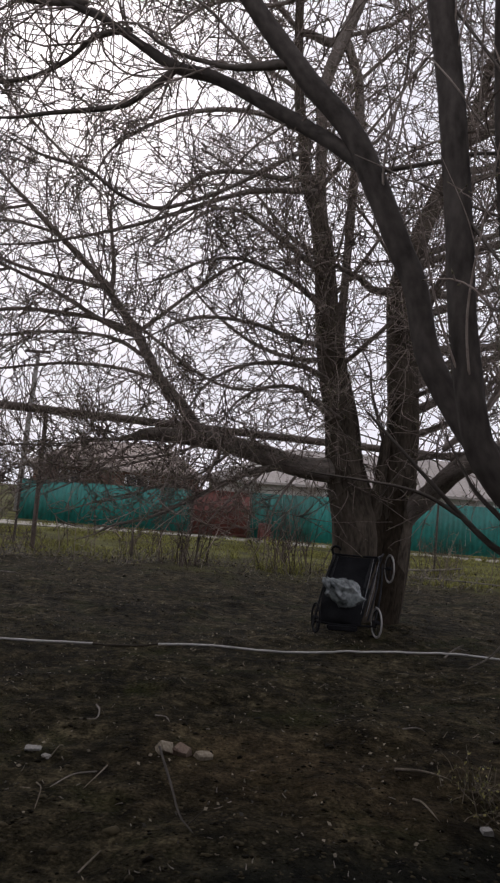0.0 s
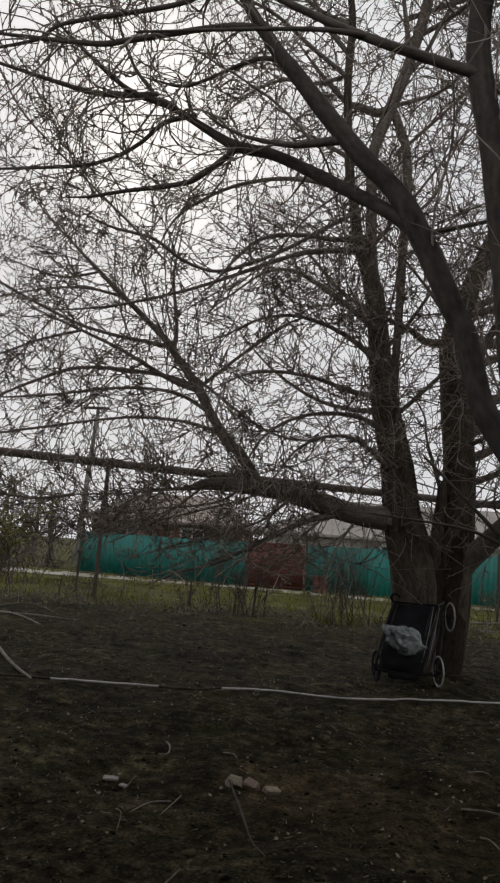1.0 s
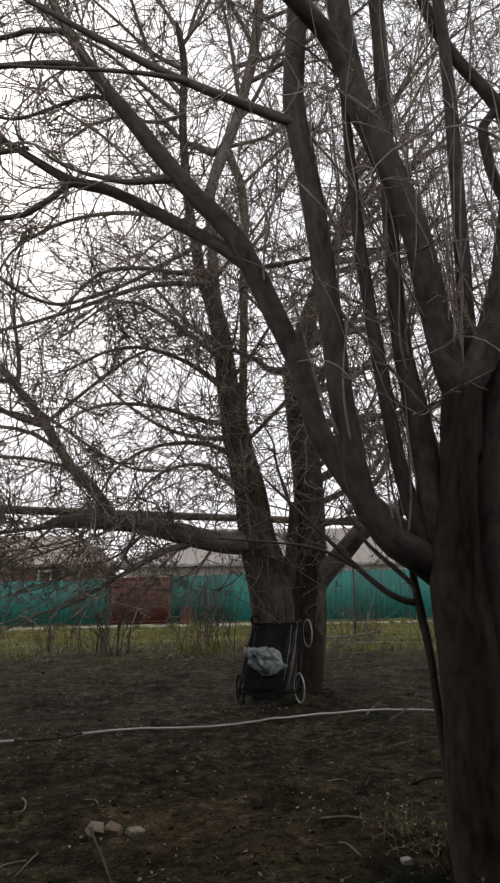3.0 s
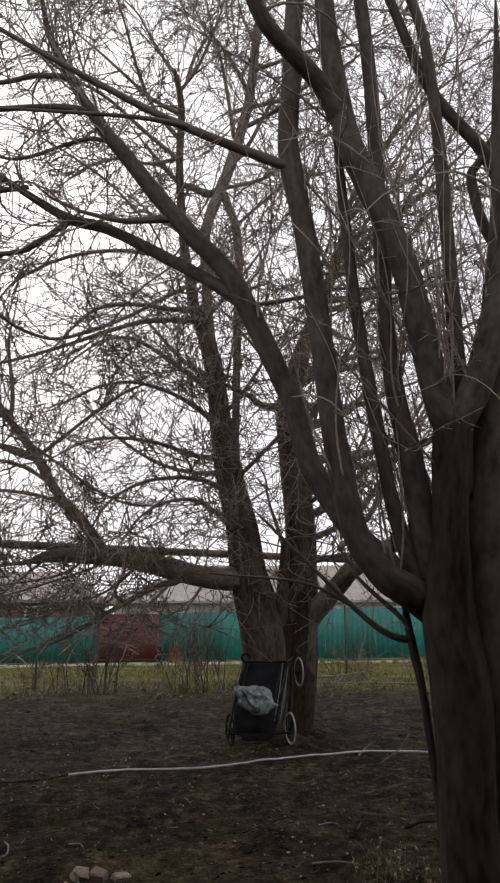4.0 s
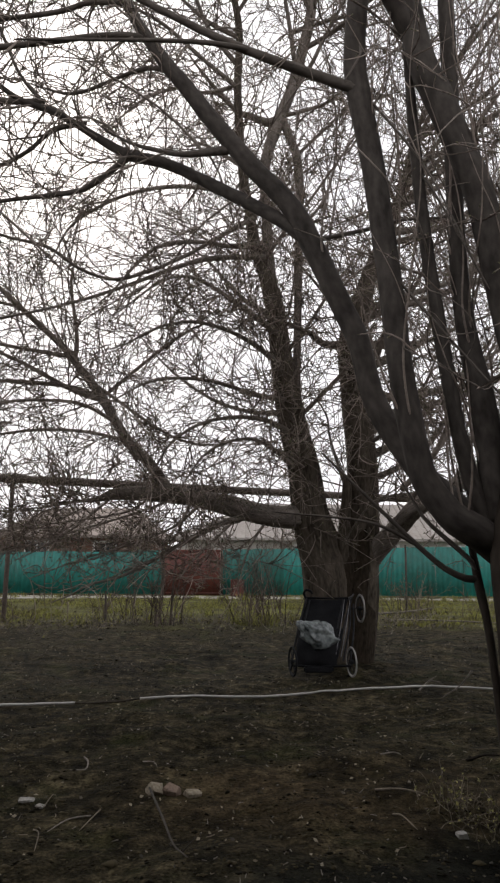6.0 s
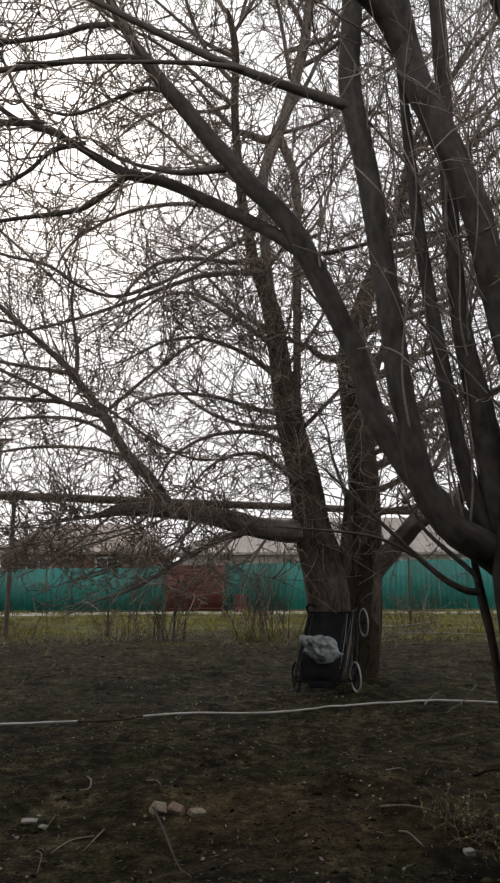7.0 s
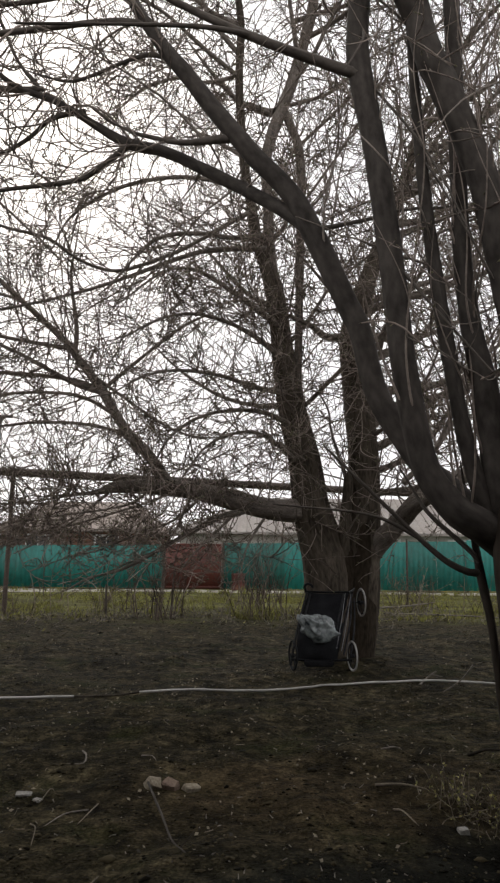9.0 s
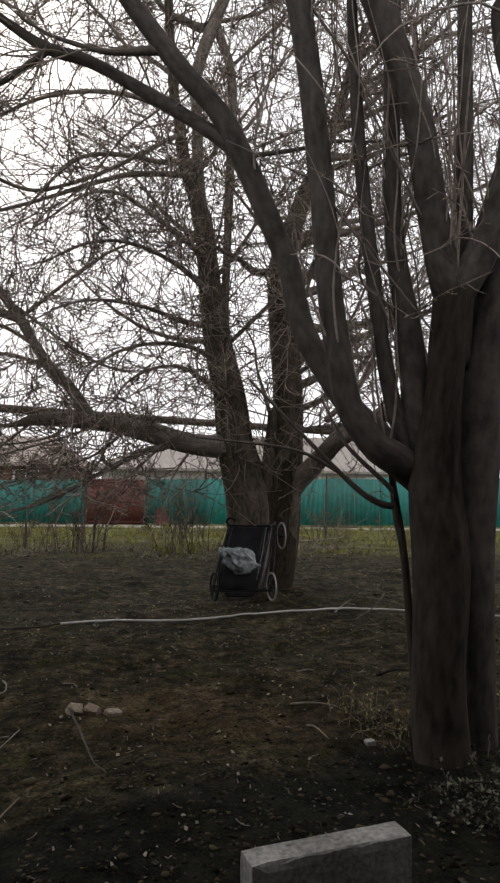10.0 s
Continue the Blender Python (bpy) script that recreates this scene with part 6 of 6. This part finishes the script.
# ---------------------------------------------------------------- grass, litter, clods
def build_grass():
    n = 130000
    y = 11.8 + 12.5 * rng.beta(1.0, 1.4, n)
    x = rng.uniform(-1, 1, n) * (4 + 0.42 * y) - 0.8
    keep = (lattice(x, y, 1.1, 40) + 0.7 * lattice(x, y, 0.33, 41) + rng.normal(0, 0.25, n) > 0.35 - 0.05 * (y - 13)) & (y > 13.4 + 1.5 * lattice(x, y, 1.9, 42) + 0.9 * lattice(x, y, 0.55, 44)) & (y < 23.6 + 0.28 * np.clip(x + 4, -12, 0))
    # tussocks that stand out of the sward
    cx, cy = rng.uniform(-9, 9, 150), 13.0 + 9 * rng.beta(1.0, 2.2, 150)
    cx[:55], cy[:55] = rng.uniform(-11, 8, 55), rng.uniform(23.2, 24.1, 55)
    own = rng.integers(0, 150, 9000)
    spread = rng.uniform(0.05, 0.2, 150)[own]
    x, y = np.r_[x[keep], cx[own] + rng.normal(0, 1, 9000) * spread], np.r_[y[keep], cy[own] + rng.normal(0, 1, 9000) * spread]
    tall = np.r_[np.ones(len(x) - 9000), rng.uniform(1.3, 2.6, 150)[own]]
    n = len(x)
    z = height(x, y)
    h = tall * rng.uniform(0.03, 0.11, n) * (1 + 0.5 * lattice(x, y, 1.3, 43))
    a = rng.uniform(0, 2 * np.pi, n)
    w = 0.005
    dx, dy = np.cos(a), np.sin(a)
    bx, by = rng.normal(0, 0.45, n) * h, rng.normal(0, 0.45, n) * h
    v = np.stack([np.stack([x - dx * w, y - dy * w, z - 0.01], 1), np.stack([x + dx * w, y + dy * w, z - 0.01], 1), np.stack([x + bx * 0.4 + dx * w * 0.7, y + by * 0.4 + dy * w * 0.7, z + h * 0.6], 1), np.stack([x + bx * 0.4 - dx * w * 0.7, y + by * 0.4 - dy * w * 0.7, z + h * 0.6], 1), np.stack([x + bx, y + by, z + h], 1)], 1)
    tri = np.array([(0, 1, 2), (0, 2, 3), (3, 2, 4)])
    me = mesh_from("grass", v.reshape(-1, 3), (np.arange(n)[:, None, None] * 5 + tri[None]).reshape(-1, 3), GRASS)
    tagged(new("grass", me), "rough yellow-green spring grass behind the plot", "grass", kind="stuff")


build_grass()


def build_weeds():
    """Weeds and dry stalks round the foot of the young tree."""
    pos, way = [], []
    for cx, cy, n, s in ((1.04, 3.72, 70, 0.11), (1.08, 3.5, 60, 0.10), (1.6, 3.9, 40, 0.2), (1.75, 3.0, 60, 0.25)):
        x, y = rng.normal(cx, s, n), rng.normal(cy, s, n)
        pos.append(np.stack([x, y, height(x, y) - 0.005], 1))
        way.append(np.stack([rng.normal(0, 0.7, n), rng.normal(0, 0.7, n), np.ones(n)], 1))
    pos, way = np.vstack(pos), np.vstack(way)
    p = grow(pos, way, rng.uniform(0.05, 0.15, len(pos)), 4, 0.25, -0.08)
    v1 = tubes(p, taper(len(pos), 5, 0.0028, 0.0015), 3)
    me = mesh_from("weeds", *v1, TWIG_PALE, True)
    tagged(new("weeds", me), "dry weeds round the young tree's foot", "weeds", kind="stuff")
    s, d, _ = sprout(p, 420, 0.6, 0.2, 1.0, 0.1)
    tagged(new("weed_leaves", mesh_from("weed_leaves", *leaf_cards(s, d, 0.017), OLIVE_LEAF)), "small green weed leaves on the soil", "weeds", kind="stuff")


build_weeds()


def build_edge_weeds():
    """Dry stalks and dark low growth along the ragged border of the dug plot."""
    n = 5200
    x = rng.uniform(-9, 8, n)
    y = 13.2 + 1.4 * lattice(x, x * 0, 1.9, 60) + rng.normal(0, 0.55, n)
    keep = lattice(x, y, 0.8, 61) + rng.normal(0, 0.4, n) > 0.1
    x, y = x[keep], y[keep]
    n = len(x)
    p = grow(np.stack([x, y, height(x, y) - 0.01], 1), np.stack([rng.normal(0, 0.8, n), rng.normal(0, 0.8, n), np.ones(n)], 1), rng.uniform(0.05, 0.36, n), 4, 0.2, -0.08)
    tagged(new("edge_stalks", mesh_from("edge_stalks", *tubes(p, taper(n, 5, 0.005, 0.003), 3), CUT_WOOD, True)), "dry grey stalks along the plot's ragged border", "weeds", kind="stuff")
    s, d, _ = sprout(p, 7600, 0.5, 0.0, 1.0, 0.1)
    half = len(s) // 2
    tagged(new("edge_leaves", mesh_from("edge_leaves", *leaf_cards(s[:half], d[:half], 0.032), OLIVE_LEAF)), "low olive weeds along the plot border", "weeds", kind="stuff")
    tagged(new("edge_litter", mesh_from("edge_litter", *leaf_cards(s[half:], d[half:], 0.04), DEAD_LEAF)), "dry dead leaves along the plot border", "leaves", kind="stuff")


build_edge_weeds()


def scatter(n, near, far, power=1.0):
    y = near + (far - near) * rng.uniform(0, 1, n) ** power
    x = rng.uniform(-1, 1, n) * (0.7 + 0.46 * y) + 0.02 * y
    return x, y


def build_litter():
    x, y = scatter(6500, 1.7, 13.5, 1.15)
    keep = lattice(x, y, 0.7, 50) + rng.normal(0, 0.5, len(x)) > 0.1
    x, y = x[keep], y[keep]
    n = len(x)
    p = np.stack([x, y, height(x, y) + 0.008], 1)
    a = rng.uniform(0, 2 * np.pi, n)
    w = unit(np.stack([np.cos(a), np.sin(a), rng.normal(0.15, 0.25, n)], 1))
    tagged(new("leaf_litter", mesh_from("leaf_litter", *leaf_cards(p, w, 0.021), DEAD_LEAF)), "scattered dry brown leaves on the soil", "leaves", kind="stuff")
    # short splinters and chips close by
    n = 520
    x, y = scatter(n, 1.7, 7.5, 1.0)
    a = rng.uniform(0, 2 * np.pi, n)
    chip = grow(np.stack([x, y, height(x, y) + 0.004], 1), np.stack([np.cos(a), np.sin(a), rng.normal(0.1, 0.2, n)], 1), rng.uniform(0.008, 0.035, n), 2, 0.3, 0.0)
    tagged(new("wood_chips", mesh_from("wood_chips", *tubes(chip, taper(n, 3, 0.0028, 0.0012), 4), CUT_WOOD, True)), "small pale splinters scattered on the soil", "wood chips", kind="stuff")
    x, y = scatter(240, 1.7, 12.5, 1.2)
    a = rng.uniform(0, 2 * np.pi, len(x))
    tw = grow(np.stack([x, y, height(x, y) + 0.006], 1), np.stack([np.cos(a), np.sin(a), rng.normal(0, 0.1, len(x))], 1), rng.uniform(0.02, 0.09, len(x)), 4, 0.3, 0.0)
    tw[:, :, 2] = height(tw[:, :, 0], tw[:, :, 1]) + 0.006 + 0.5 * np.abs(tw[:, :, 2] - tw[:, :1, 2])
    tagged(new("twig_litter", mesh_from("twig_litter", *tubes(tw, taper(len(x), 5, 0.0024, 0.0015), 4), TWIG_PALE, True)), "scattered dry twigs on the soil", "twigs", kind="stuff")


build_litter()


def build_clods():
    """Loose crumbs of soil and small stones."""
    base = np.array([(0, 0, 1), (0.9, 0, 0.3), (0.28, 0.86, 0.3), (-0.73, 0.53, 0.3), (-0.73, -0.53, 0.3), (0.28, -0.86, 0.3), (0, 0, -0.6)])
    tri = np.array([(0, 1, 2), (0, 2, 3), (0, 3, 4), (0, 4, 5), (0, 5, 1), (6, 2, 1), (6, 3, 2), (6, 4, 3), (6, 5, 4), (6, 1, 5)])
    for name, n, size, material, label in (("soil_clods", 26000, 0.0085, CLOD, "loose dark soil crumbs"), ("gravel", 100, 0.007, CONCRETE, "small scattered pale stones on the soil")):
        x, y = scatter(n, 1.6, 12.8, 1.3)
        s = size * rng.lognormal(0, 0.45, n)
        v = base[None] * (1 + rng.normal(0, 0.34, (n, 7, 3)))
        a = rng.uniform(0, 2 * np.pi, n)
        c, q = np.cos(a)[:, None], np.sin(a)[:, None]
        v = np.stack([v[..., 0] * c - v[..., 1] * q, v[..., 0] * q + v[..., 1] * c, v[..., 2] * 0.45], -1) * s[:, None, None]
        v += np.stack([x, y, height(x, y) - s * 0.15], 1)[:, None]
        tagged(new(name, mesh_from(name, v.reshape(-1, 3), (np.arange(n)[:, None, None] * 7 + tri[None]).reshape(-1, 3), material)), label, "soil" if name == "soil_clods" else "gravel", kind="stuff")


build_clods()


def build_heap():
    """A low heap of brushwood and dead leaves at the foot of the young tree."""
    n = 120
    x, y = rng.normal(1.32, 0.17, n), rng.normal(2.62, 0.12, n)
    mound = 0.16 * np.exp(-((x - 1.25) ** 2 / 0.16 + (y - 2.62) ** 2 / 0.08))
    pos = np.stack([x, y, height(x, y) + mound * rng.uniform(0.2, 1, n) + 0.005], 1)
    a = rng.uniform(0, 2 * np.pi, n)
    tw = grow(pos, np.stack([np.cos(a), np.sin(a), rng.normal(0, 0.2, n)], 1), rng.uniform(0.06, 0.22, n), 4, 0.22, -0.03)
    tw[:, :, 2] = np.maximum(tw[:, :, 2], height(tw[:, :, 0], tw[:, :, 1]) + 0.004)
    heap = thing("brushwood_heap", 1.25, 2.62, ground_z(1.25, 2.62), "low heap of grey-green dead leaves and brushwood", "brushwood")
    part("sticks", mesh_from("sticks", *tubes(tw, taper(n, 5, 0.0042, 0.002), 4), BARK_SMOOTH, True), heap, kind="stuff")
    p, w, _ = sprout(tw, 2600, 0.3, 0.0, 1.0, 0.1)
    part("dead_leaves", mesh_from("dead_leaves", *leaf_cards(p + np.array([0, 0, 0.008]), unit(w + np.array([0, 0, 0.3])), 0.018), GREY_LEAF), heap, kind="stuff")


build_heap()
